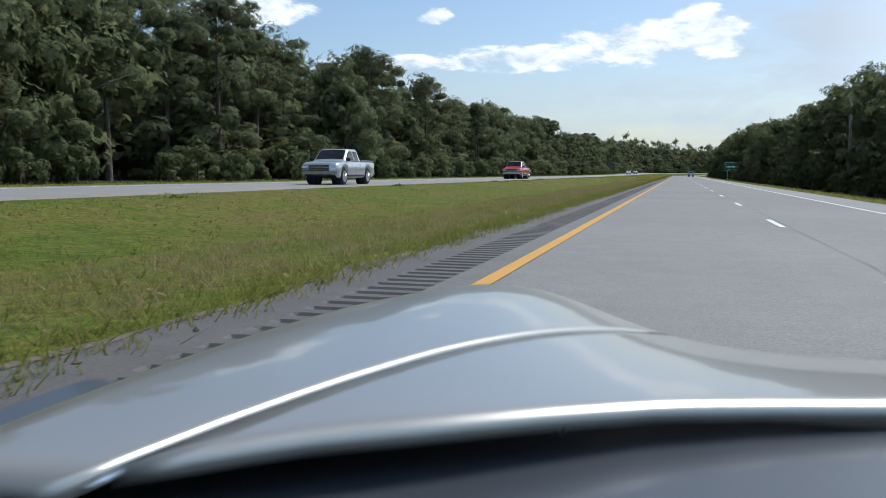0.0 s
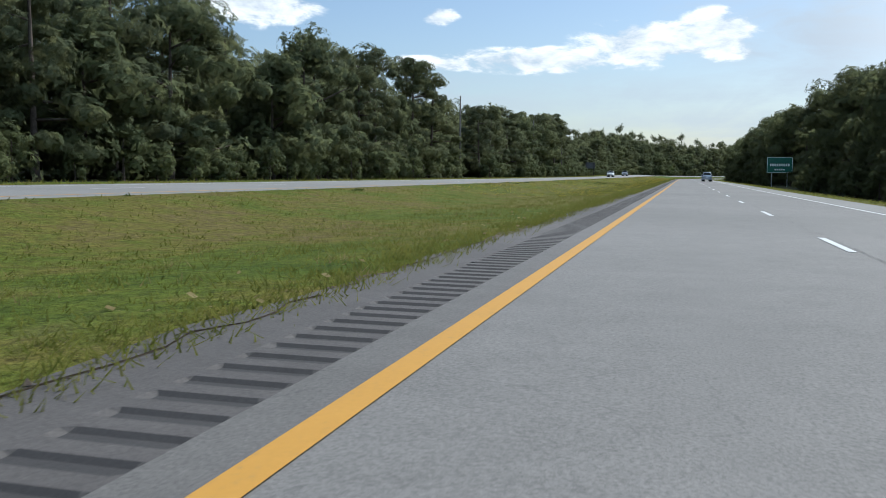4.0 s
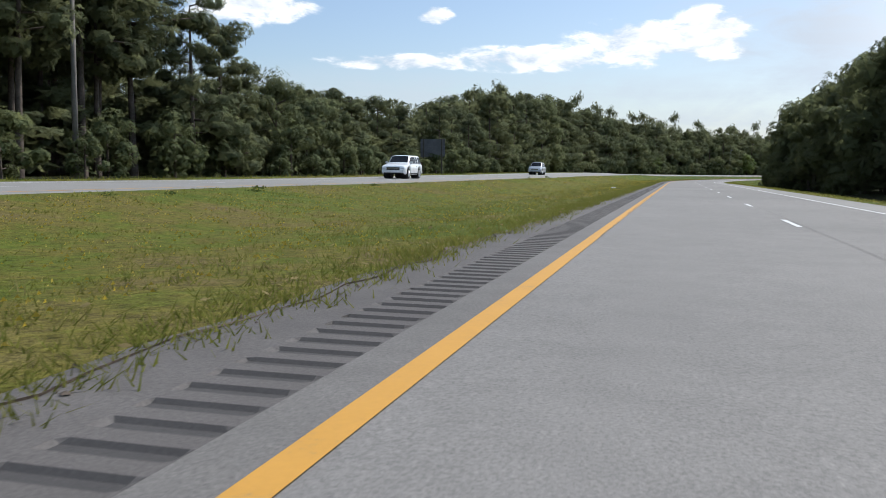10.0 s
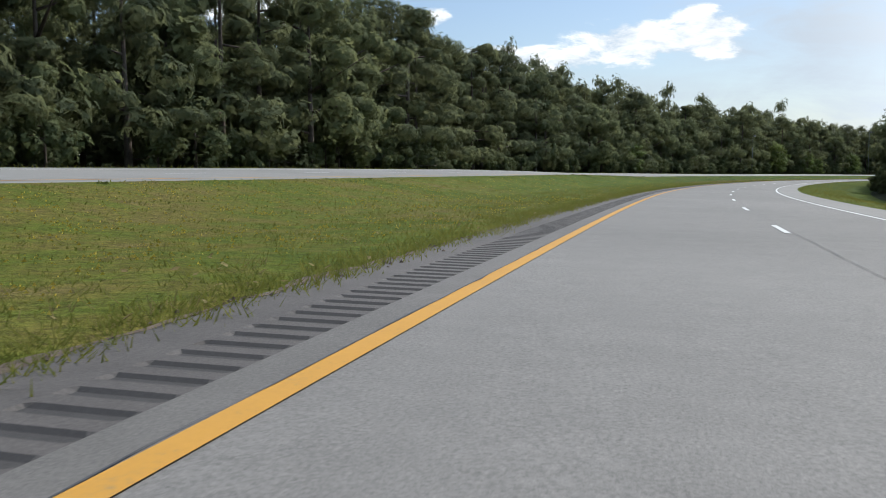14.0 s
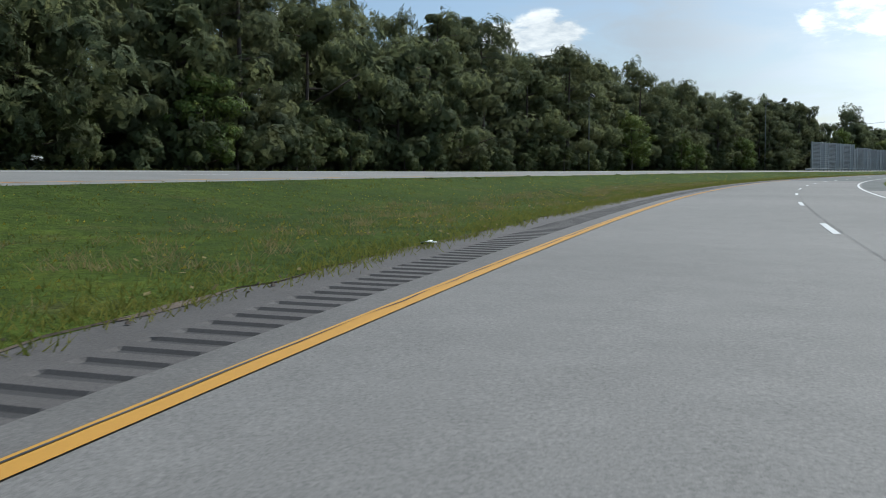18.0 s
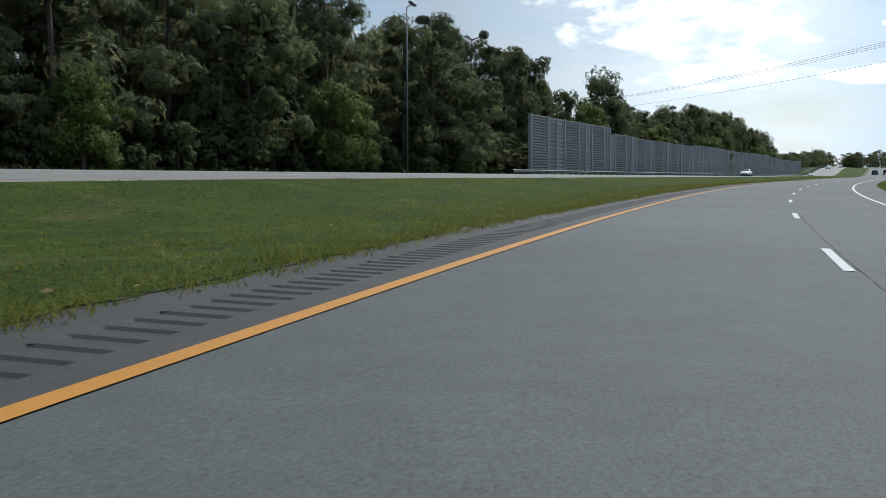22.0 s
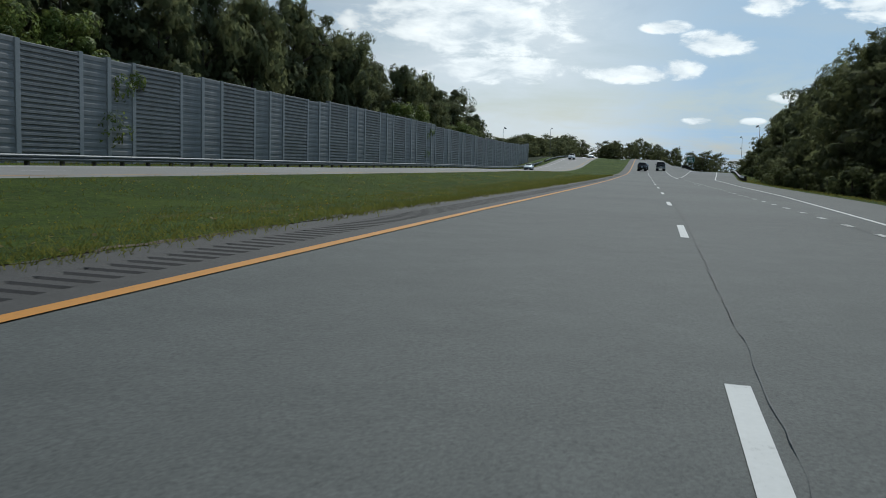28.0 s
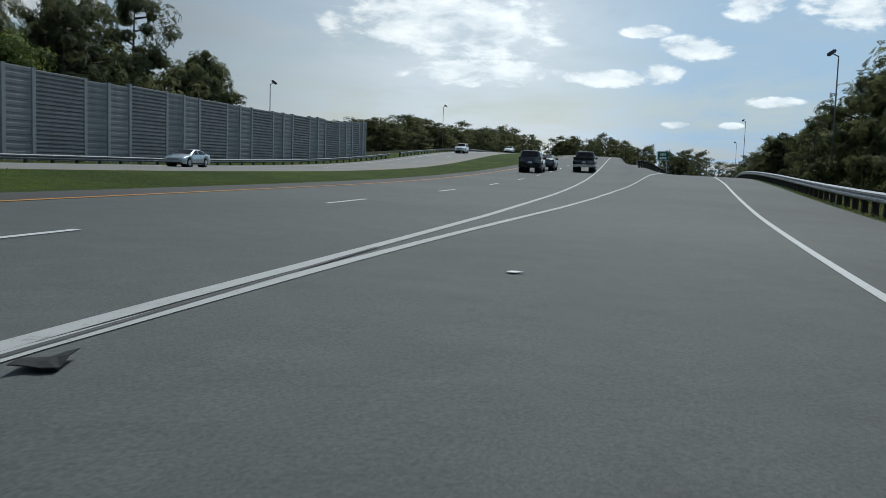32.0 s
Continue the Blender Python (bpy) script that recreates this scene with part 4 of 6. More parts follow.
def build_woods():
    """The depth of the wood behind its edge: many coarser crowns and trunks."""
    rng = np.random.default_rng(77)
    protos = []
    for i in range(6):
        kind = ("edge_pine", "tall_pine", "broadleaf", "tall_pine", "edge_pine", "broadleaf")[i]
        lv, pf, _, _ = tree_parts(kind, (13, 15, 11, 14, 14, 12)[i], (4.4, 4.2, 4.8, 4.4, 4.6, 5.0)[i], 500 + i, per=17, size=0.85)
        protos.append((lv, pf))
    crowns, faces_out, trunks = [], [], []

    def put(s, o, k, i, wide=1.0, keep=0.0, thin=1):
        a = rng.uniform(0, 6.28)
        c, d = math.cos(a), math.sin(a)
        lv, pf = protos[i]
        if keep:
            up = lv[:, 0, 2] > keep * 13
            lv, pf = lv[up], pf[up]
        if thin > 1:
            lv, pf = lv[::thin], pf[::thin]
            m = lv.mean(1, keepdims=True)
            lv = m + (lv - m) * 1.12 * thin ** 0.5
        lv = lv * np.array([wide, wide, k])
        R = lv.copy()
        R[..., 0], R[..., 1] = lv[..., 0] * c - lv[..., 1] * d, lv[..., 0] * d + lv[..., 1] * c
        p = np.array(P3(s, o))
        crowns.append((R + p).astype(np.float32))
        faces_out.append(np.stack([pf[:, 0] * c - pf[:, 1] * d, pf[:, 0] * d + pf[:, 1] * c, pf[:, 2]], 1))
        r = 0.2
        h = 12 * k
        for q in range(3):
            b0, b1 = q * 2.094, (q + 1) * 2.094
            trunks.append([[p[0] + math.cos(b0) * r, p[1] + math.sin(b0) * r, p[2] - 0.3], [p[0] + math.cos(b1) * r, p[1] + math.sin(b1) * r, p[2] - 0.3],
                           [p[0] + math.cos(b1) * r * 0.4, p[1] + math.sin(b1) * r * 0.4, p[2] + h], [p[0] + math.cos(b0) * r * 0.4, p[1] + math.sin(b0) * r * 0.4, p[2] + h]])
    for row, o0 in enumerate((-35.0, -40.5, -48.0, -57.0)):
        s = -40.0
        while s < 1122:
            shift = -3 if s > 780 else 0
            tall = (1.0, 1.06, 1.0, 1.0)[row] + (0.0, 0.02, 0.36, 0.5)[row] * float(smooth(s, 540, 620))
            if row:
                tall *= 1 - 0.28 * float(smooth(s, 255, 264) * (1 - smooth(s, 284, 294)))
                tall *= 1 - 0.25 * float(smooth(s, 138, 144) * (1 - smooth(s, 166, 174))) - 0.28 * float(smooth(s, 318, 326) * (1 - smooth(s, 348, 356)))
                tall *= 1 - 0.22 * float(smooth(s, 395, 430) * (1 - smooth(s, 495, 530)))
            kinds = (0, 2, 4, 5)
            if s > 780:
                H = top_left(s) * rng.uniform(0.7, 0.95)
                if row < 3 and H > 6:
                    put(s, o0 - 4 - rng.uniform(0, 3), H / 13.5, int(rng.choice((2, 4, 5))), 1.05, 0.1, 1)
            elif 344 < s < 369 and row < 2:
                pass
            elif row < 3 or s > 520:
                put(s, o0 + shift - rng.uniform(0, 4), height_left(s) * tall * rng.uniform(0.85, 1.08), int(rng.choice(kinds)), 1.0 + 0.15 * (tall - 1), (0.12, 0.25, 0.45, 0.45)[row], (1, 2, 1 if s > 440 else 2, 1)[row])
            s += rng.uniform(4.6, 6.6) if row < 2 else rng.uniform(6, 9)
    for o0 in (24.5, 32.0):
        s = 40.0
        while s < 1016:
            put(s, o0 + rng.uniform(0, 4), height_right(s) * rng.uniform(0.85, 1.1), int(rng.choice((0, 2, 4, 5))), 1.0, 0.2, 2)
            s += rng.uniform(6, 9)
    # undergrowth that closes the wood towards the ground
    for o0 in (-33.5, -41.0):
        s = -40.0
        while s < 1122:
            if s < 830:
                put(s, o0 - rng.uniform(0, 3), rng.uniform(0.3, 0.5), int(rng.choice((2, 5))), 0.8, 0, 2)
            s += rng.uniform(3.6, 5.0)
    s = 40.0
    while s < 1014:
        put(s, 22 + rng.uniform(0, 3), rng.uniform(0.3, 0.45), int(rng.choice((2, 5))), 0.8, 0, 2)
        s += rng.uniform(4, 6)
    s = -40.0
    while s < 840:
        put(s, -66 - rng.uniform(0, 6), rng.uniform(0.5, 0.7), int(rng.choice((2, 5))), 1.5, 0, 3)
        s += rng.uniform(5, 7)
    # the far wood ahead, beyond the rise
    for k in range(300):
        o = -36 - 110 * rng.uniform(0, 1) ** 1.6
        far = rng.uniform(1170, 1400)
        put(far, o, rng.uniform(0.85, 1.15) * float(np.interp(far, [1170, 1230, 1330, 1400], [0.52, 0.64, 0.82, 0.92])), int(rng.choice((0, 2, 4, 5))), 1.15, 0, 1)
    for k in range(60):
        put(rng.uniform(1420, 1480), rng.uniform(-60, 50), rng.uniform(0.75, 1.1), int(rng.choice((0, 2, 4, 5))), 1.2, 0, 1)
    for k in range(80):
        s = rng.uniform(1270, 1400)
        put(s, float(ramp_edge(s)) + rng.uniform(-14, 110) if s > 1330 else float(ramp_edge(s)) + rng.uniform(8, 110), rng.uniform(0.7, 1.0), int(rng.choice((0, 2, 4, 5))), 1.2, 0, 1)
    for k in range(26):
        s = rng.uniform(1090, 1190)
        put(s, float(ramp_edge(s)) + rng.uniform(9, 40), rng.uniform(0.45, 0.75), int(rng.choice((0, 2, 4, 5))), 1.0, 0, 2)
    tagged(new("woods", tris_mesh("woods", np.concatenate(crowns), M_PINE, np.concatenate(faces_out))), "deep dark mixed pine wood behind the wood's edge", "woods", "", "stuff")
    tagged(new("wood_trunks", quads_mesh("wood_trunks", np.array(trunks), M_BARK)), "bare trunks standing inside the dark wood", "trunks", "", "stuff")
    # thicket between the trunks, deep in the wood
    n = 44000
    s, o = rng.uniform(-40, 835, n), rng.uniform(-50, -43, n)
    x, y = xy(s, o)
    mid = np.stack([x, y, z_at(s, o) + 3.4 * rng.uniform(0, 1, n) ** 1.3], 1)
    tagged(new("thicket", tris_mesh("thicket", mid[:, None] + rng.normal(0, 0.26, (n, 3, 3)), M_THICKET)), "dark thicket between the trunks deep in the wood", "thicket", "", "stuff")


build_woods()


# ---- grass ----
def build_grass():
    rng = np.random.default_rng(21)

    def blades(n, s0, s1, o0, o1, h0, h1, w, bias=1.0, clump=0):
        s = rng.uniform(s0, s1, n)
        o = o0 + (o1 - o0) * rng.uniform(0, 1, n) ** bias
        if clump:
            cs, co = rng.uniform(s0, s1, clump), o0 + (o1 - o0) * rng.uniform(0, 1, clump) ** bias
            k = rng.integers(clump, size=n)
            s, o = cs[k] + rng.normal(0, 0.2, n), co[k] + rng.normal(0, 0.13, n)
        x, y = xy(s, o)
        z = z_at(s, np.minimum(o, -1.5)) - 0.01
        h = rng.uniform(h0, h1, n)
        a = rng.uniform(0, 6.283, n)
        lean = rng.normal(0, 0.75, (n, 2)) * h[:, None]
        b0 = np.stack([x + np.cos(a) * w, y + np.sin(a) * w, z], 1)
        b1 = np.stack([x - np.cos(a) * w, y - np.sin(a) * w, z], 1)
        t = np.stack([x + lean[:, 0], y + lean[:, 1], z + h], 1)
        return np.stack([b0, b1, t], 1)
    green = np.concatenate([blades(210000, -8, 1010, -1.45, -6.0, 0.03, 0.085, 0.009, 1.3, 22000),
                            blades(100000, -8, 1040, -5.0, -12.2, 0.03, 0.08, 0.019, 1.0, 22000),
                            blades(90000, -8, 1010, -1.45, -2.1, 0.04, 0.12, 0.008, 1.0, 3600)])
    green = np.concatenate([green, blades(120000, -8, 1010, -1.27, -1.7, 0.04, 0.13, 0.007, 1.0, 9000), blades(60000, -8, 1010, -1.7, -4.5, 0.05, 0.14, 0.008, 1.2, 5000)])
    tagged(new("grass", tris_mesh("grass", green, M_BLADE)), "uncut green grass of the median with ragged edge tufts", "grass", "", "stuff")
    straw = np.concatenate([blades(30000, 0, 130, -1.8, -5.0, 0.08, 0.18, 0.006, 1.0, 1600), blades(9000, 560, 640, -2.0, -7.0, 0.08, 0.2, 0.006, 1.0, 250),
                            blades(14000, 120, 1000, -1.5, -9.0, 0.06, 0.14, 0.006, 1.0, 900)])
    tagged(new("dry_grass", tris_mesh("dry_grass", straw, M_STRAW)), "straw-coloured dry grass stems standing in the median", "dry grass", "", "stuff")
    fl = np.concatenate([blades(26000, 170, 480, -2.2, -11.5, 0.03, 0.1, 0.02, 1.0, 5000), blades(9000, 480, 1000, -1.9, -11.0, 0.03, 0.1, 0.02, 1.0, 4000)])
    c = fl[:, 2]
    e = rng.uniform(0.012, 0.03, (len(c), 1))
    a = rng.uniform(0, 6.28, len(c))
    side = np.stack([np.cos(a), np.sin(a), 0 * a], 1) * e
    q = np.stack([c - side, c + side, c + e * np.array([0.3, -0.3, 1.3])], 1)
    tagged(new("wild_flowers", tris_mesh("wild_flowers", q, M_FLOWER)), "small yellow and white wild flowers in the grass", "flowers", "", "stuff")
    vg = np.concatenate([blades(42000, -8, 1120, -22.5, -27.5, 0.06, 0.24, 0.03)])
    tagged(new("verge_grass", tris_mesh("verge_grass", vg, M_BLADE)), "tall verge grass along the wood's foot", "grass", "", "stuff")
    # right verge
    n = 60000
    s = rng.uniform(20, 1060, n)
    w = rng.uniform(0.1, 6.5, n)
    o = verge_edge(s) + w
    x, y = xy(s, o)
    z = z_at(s, o)
    h = rng.uniform(0.04, 0.14, n)
    a = rng.uniform(0, 6.28, n)
    ww = 0.025
    rb = np.stack([np.stack([x + np.cos(a) * ww, y + np.sin(a) * ww, z], 1), np.stack([x - np.cos(a) * ww, y - np.sin(a) * ww, z], 1),
                   np.stack([x + rng.normal(0, .1, n), y + rng.normal(0, .1, n), z + h], 1)], 1)
    tagged(new("verge_grass", tris_mesh("verge_grass", rb, M_BLADE)), "rough verge grass beside the outer shoulder", "grass", "", "stuff")


build_grass()


# ---- noise wall ----
def frame_at(s, o, dz=0.0, turn=0.0):
    """Pose at a place of the road: y ahead along it, x to the right."""
    p = P3(s, o, dz)
    return Matrix.Translation(p) @ Matrix.Rotation(-float(heading(s)) + radians(turn), 4, "Z")


def panel_mesh(length, height, ribs, depth, mat, thick=0.14):
    """A ribbed panel from x = 0 to length, standing on z = 0, both faces ribbed."""
    prof = []
    pitch = height / ribs
    for i in range(ribs):
        z = i * pitch
        prof += [(0.0, z), (0.0, z + 0.30 * pitch), (depth, z + 0.42 * pitch), (depth, z + 0.86 * pitch)]
    prof.append((0.0, height))
    verts, faces = [], []
    n = len(prof)
    for x in (0.0, length):
        for d, z in prof:
            verts.append((x, -thick / 2 - d, z))
        for d, z in prof:
            verts.append((x, thick / 2 + d, z))
    for i in range(n - 1):
        faces.append((i, 2 * n + i, 2 * n + i + 1, i + 1))
        faces.append((n + i, n + i + 1, 3 * n + i + 1, 3 * n + i))
    faces.append((n - 1, 3 * n - 1, 4 * n - 1, 2 * n - 1))
    faces.append((0, n, 3 * n, 2 * n))
    for k in (0, 2 * n):
        faces += [(k + i, k + i + 1, k + n + i + 1, k + n + i) for i in range(n - 1)]
    me = mesh_from("panel", verts, faces, (mat,))
    bm = bmesh.new()
    bm.from_mesh(me)
    bmesh.ops.recalc_face_normals(bm, faces=bm.faces)
    bm.to_mesh(me)
    bm.free()
    return me


def build_wall():
    wall = tagged(new("noise_wall"), "tall grey ribbed concrete noise wall folded in zigzag bays", "noise wall", "", "")
    s0 = 790.4
    starts = [790.0] + [s0 + 10.97 * i for i in range(1, 4)] + [834.5, 845.6, 856.6, 867.6, 878.6, 889.6, 900.7, 911.8, 923.1, 934.6] + [946.8 + 12.08 * i for i in range(16)] + [1135.0]
    n = len(starts) - 1

    def line(s):
        """o of the wall's front, which draws away from the road where the exit begins."""
        return float(np.interp(s, [868, 934], [-25.9, -28.6]))
    cache = {}

    def panel(pa, pb, h, ribs, depth):
        d = Vector((pb[0] - pa[0], pb[1] - pa[1], 0))
        key = (round(d.length, 1), round(h, 1), ribs)
        if key not in cache:
            cache[key] = panel_mesh(round(d.length, 1), h, ribs, depth, M_PANEL if ribs > 20 else M_PANEL_PLAIN)
        ob = part("panel", cache[key], None, wall)
        ob.matrix_local = Matrix.Translation((pa[0], pa[1], min(pa[2], pb[2]))) @ Matrix.Rotation(math.atan2(d.y, d.x), 4, "Z")

    def post(p, h):
        key = ("post", round(h, 1))
        if key not in cache:
            bm = bmesh.new()
            box(bm, -0.17, 0.17, -0.2, 0.2, -0.2, h + 0.06, 0.02)
            cache[key] = from_bm("wall_post", bm, M_CONC)
        ob = part("wall_post", cache[key], None, wall)
        ob.matrix_local = Matrix.Translation(p) @ Matrix.Rotation(-float(heading(s0 + 20)), 4, "Z")
    for i in range(n):
        a = starts[i]
        bay = starts[i + 1] - a
        h = 6.8 if i < 3 else (5.85 if (i // 4) % 2 else 6.05) * float(np.interp(a, [868, 934], [1.0, 1.085]))
        w = [a, a + 0.492 * bay, a + 0.738 * bay, a + bay]
        d = [-0.1 - 1.2 * float(smooth(k, 1035, 1126)) for k in w]
        q = [P3(w[0], line(w[0]), d[0]), P3(w[1], line(w[1]), d[1]), P3(w[2], line(w[2]) + 0.08, d[2]), P3(w[3], line(w[3]), d[3])]
        panel(q[0], q[1], h, 22, 0.085)
        panel(q[1], q[2], h, 14, 0.022)
        panel(q[2], q[3], h if i != 2 else 5.85, 14, 0.022)
        for p in q[:3]:
            post(p, h)
    post(P3(starts[-1], line(starts[-1]), -1.3), 6.3)
    return wall


build_wall()


# ---- guard rails ----
def rail(s0, s1, oc, label, post_mat=M_POST, side=1, step=1.9, beam_mat=M_STEEL):
    """W-beam on posts; side is the side of the posts."""
    root = new("guard_rail")
    f = oc if callable(oc) else (lambda s: oc)
    ss = np.linspace(s0, s1, int((s1 - s0) / 2.0) + 2)
    prof = [(0.0, 0.42), (0.07, 0.47), (0.07, 0.53), (0.01, 0.575), (0.07, 0.62), (0.07, 0.68), (0.0, 0.73)]
    verts, faces = [], []
    m = len(prof)
    for s in ss:
        for d, z in prof:
            verts.append(tuple(P3(s, f(s) - side * d, z)))
        for d, z in reversed(prof):
            verts.append(tuple(P3(s, f(s) - side * (d - 0.012), z)))
    k = 2 * m
    for i in range(len(ss) - 1):
        for j in range(k):
            faces.append((i * k + j, i * k + (j + 1) % k, (i + 1) * k + (j + 1) % k, (i + 1) * k + j))
    part("beam", mesh_from("beam", verts, faces, (beam_mat,)), None, root)
    bm = bmesh.new()
    box(bm, -0.09, 0.09, -0.09, 0.09, -0.3, 0.74, 0.01)
    pm = from_bm("post", bm, post_mat)
    bm = bmesh.new()
    box(bm, -0.07, 0.07, -0.07, 0.07, 0.44, 0.71, 0.01)
    blk = from_bm("spacer", bm, post_mat)
    s = s0 + 0.3
    while s < s1:
        part("post", pm, None, root).matrix_local = frame_at(s, f(s) + side * 0.2)
        part("spacer", blk, None, root).matrix_local = frame_at(s, f(s) + side * 0.055)
        s += step
    return tagged(root, label, "guard rail")


rail(781, 1134, -24.35, "long galvanised guard rail at the foot of the noise wall", M_POST, -1, 2.6, M_RAIL)
rail(1140, 1330, -24.2, "galvanised guard rail climbing beside the pale carriageway", M_POST, -1, 2.6, M_RAIL)
rail(1006, 1190, lambda s: float(verge_edge(s)) + 0.3, "galvanised guard rail on dark posts beside the exit lane", M_POST, 1, 1.9)
rail(1100, 1132, lambda s: 11.2 + 0.13 * (s - 1100), "short galvanised guard rail in the gore of the exit", M_POST, 1, 2.2)


# ---- lamps, poles, wires ----
def street_lamp(s, o, h, face, label="slender grey street lamp with a tilted floodlight head"):
    root = new("street_lamp")
    root.matrix_world = frame_at(s, o, -0.1)
    bm = bmesh.new()
    rod(bm, (0, 0, 0), (0, 0, h), 0.075, 0.045, 10)
    part("pole", bm, M_POLE, root, "", True)
    bm = bmesh.new()
    box(bm, -0.2, 0.2, -0.2, 0.2, 0, 0.12, 0.02)
    part("base_plate", bm, M_CONC, root)
    bm = bmesh.new()
    rod(bm, (0, 0, h - 0.05), (face * 0.35, 0, h + 0.12), 0.04, 0.04, 8)
    part("bracket", bm, M_POLE, root)
    bm = bmesh.new()
    box(bm, -0.32, 0.32, -0.26, 0.26, -0.13, 0.13, 0.07)
    head = part("lamp_head", bm, M_SIGNBACK, root)
    head.matrix_local = Matrix.Translation((face * 0.5, 0, h + 0.22)) @ Matrix.Rotation(face * radians(35), 4, "Y")
    bm = bmesh.new()
    box(bm, -0.26, 0.26, -0.2, 0.2, -0.15, -0.131, 0.0)
    part("lens", bm, M_SIGNW, head)
    return tagged(root, label, "street lamp", "street lamps by the junction")


street_lamp(1072, 24.6, 10.0, -1)
street_lamp(1197, 33.8, 15.6, -1)
street_lamp(1290, 43.0, 15.0, -1)
street_lamp(977, 20.1, 10.3, -1)
street_lamp(1102, -30.6, 8.9, 1)
street_lamp(1195, -28.5, 9.4, 1)
street_lamp(880, -28.2, 8.2, 1)
street_lamp(762, -26.4, 13.5, 1, "tall slender grey lamp pole standing before the wood")
street_lamp(681, -26.4, 9.5, 1, "slender grey lamp pole standing before the wood")


def timber_pole(s, o, h, arms=0, label="plain weathered wooden pole before the wood"):
    root = new("utility_pole")
    root.matrix_world = frame_at(s, o, -0.2)
    bm = bmesh.new()
    rod(bm, (0, 0, 0), (0, 0, h), 0.17, 0.11, 10)
    part("pole", bm, M_WOOD if not arms else M_POST, root, "", True)
    for k in range(arms):
        bm = bmesh.new()
        box(bm, -1.5, 1.5, -0.07, 0.07, h - 1.6 - 0.9 * k, h - 1.4 - 0.9 * k, 0.01)
        arm = part("crossarm", bm, M_POST, root)
        for x in (-1.35, -0.6, 0.6, 1.35):
            bm = bmesh.new()
            rod(bm, (x, 0, h - 1.4 - 0.9 * k), (x, 0, h - 1.2 - 0.9 * k), 0.05, 0.03, 6)
            part("insulator", bm, M_CONC, arm)
    return tagged(root, label, "pole")


timber_pole(263, -31.9, 12.6)
timber_pole(326, -30.7, 12.4)
timber_pole(356, -28.4, 10.5)
timber_pole(95, 17.5, 9.5, 0, "slim wooden pole among the trees beside the lanes")
timber_pole(862, -47.0, 14.6, 1, "dark utility pole with a crossarm behind the noise wall")
timber_pole(765, 35.0, 17.0, 1, "dark utility pole with a crossarm among the trees")


def wires():
    a0, b0 = P3(862, -47.0, 13.2), P3(765, 35.0, 15.6)
    for k in range(4):
        a, b = a0 + Vector((0, 0, -0.0 if k < 3 else -1.6)), b0 + Vector((0, 0, 0 if k < 3 else -1.8))
        d = (b - a).normalized()
        n = Vector((-d.y, d.x, 0)) * ((k - 1) * 0.9 if k < 3 else 0)
        cu = bpy.data.curves.new("overhead_wire", "CURVE")
        cu.dimensions, cu.bevel_depth, cu.bevel_resolution = "3D", 0.014, 1
        sp = cu.splines.new("POLY")
        sp.points.add(24)
        for i in range(25):
            u = i / 24
            p = a.lerp(b, u) + n + Vector((0, 0, -1.3 * 4 * u * (1 - u)))
            sp.points[i].co = (*p, 1)
        cu.materials.append(M_WIRE)
        tagged(new("overhead_wire", cu), "black overhead wire sagging across the carriageways", "wire", "overhead wires")


wires()


# ---- signs ----
def guide_sign(s, o, w, h, low, turn, label, bars, back=False):
    root = new("road_sign")
    root.matrix_world = frame_at(s, o, -0.2, turn)
    for x in (-w * (0.37 if back else 0.3), w * (0.37 if back else 0.3)):
        bm = bmesh.new()
        if back:
            box(bm, x - 0.09, x + 0.09, -0.26, -0.08, -0.3, low + h + 0.24, 0.012)
        else:
            box(bm, x - 0.07, x + 0.07, 0.02, 0.16, -0.3, low + h * 0.95 + 0.2, 0.01)
        part("sign_post", bm, M_STEEL if not back else M_POST, root)
    bm = bmesh.new()
    box(bm, -w / 2, w / 2, -0.03, 0.0, low + 0.2, low + h + 0.2, 0.012)
    part("sign_panel", bm, M_SIGNBACK if back else M_SIGN, root)
    if back:
        for k in range(9):
            z = low + 0.3 + (h - 0.1) * k / 8.6
            bm = bmesh.new()
            box(bm, -w / 2 + 0.03, w / 2 - 0.03, -0.075, -0.03, z, z + 0.1, 0.01)
            part("stiffener", bm, M_SIGNBACK, root)
    else:
        t = 0.06
        for x0, x1, z0, z1 in ((-w / 2 + 0.06, w / 2 - 0.06, 0.06, 0.06 + t), (-w / 2 + 0.06, w / 2 - 0.06, h - 0.06 - t, h - 0.06),
                               (-w / 2 + 0.06, -w / 2 + 0.06 + t, 0.12 + t, h - 0.12 - t), (w / 2 - 0.06 - t, w / 2 - 0.06, 0.12 + t, h - 0.12 - t)):
            bm = bmesh.new()
            box(bm, x0, x1, -0.036, -0.031, low + 0.2 + z0, low + 0.2 + z1)
            part("border", bm, M_SIGNW, root)
        for x0, x1, z0, z1 in bars:
            bm = bmesh.new()
            box(bm, x0 * w, x1 * w, -0.036, -0.031, low + 0.2 + z0 * h, low + 0.2 + z1 * h)
            part("lettering_bar", bm, M_SIGNW, root, "pale bar of lettering")
    return tagged(root, label, "road sign")


def letters(x0, x1, n, z0, z1):
    k = (x1 - x0) / n
    return [(x0 + k * i, x0 + k * (i + 0.72), z0, z1) for i in range(n)]


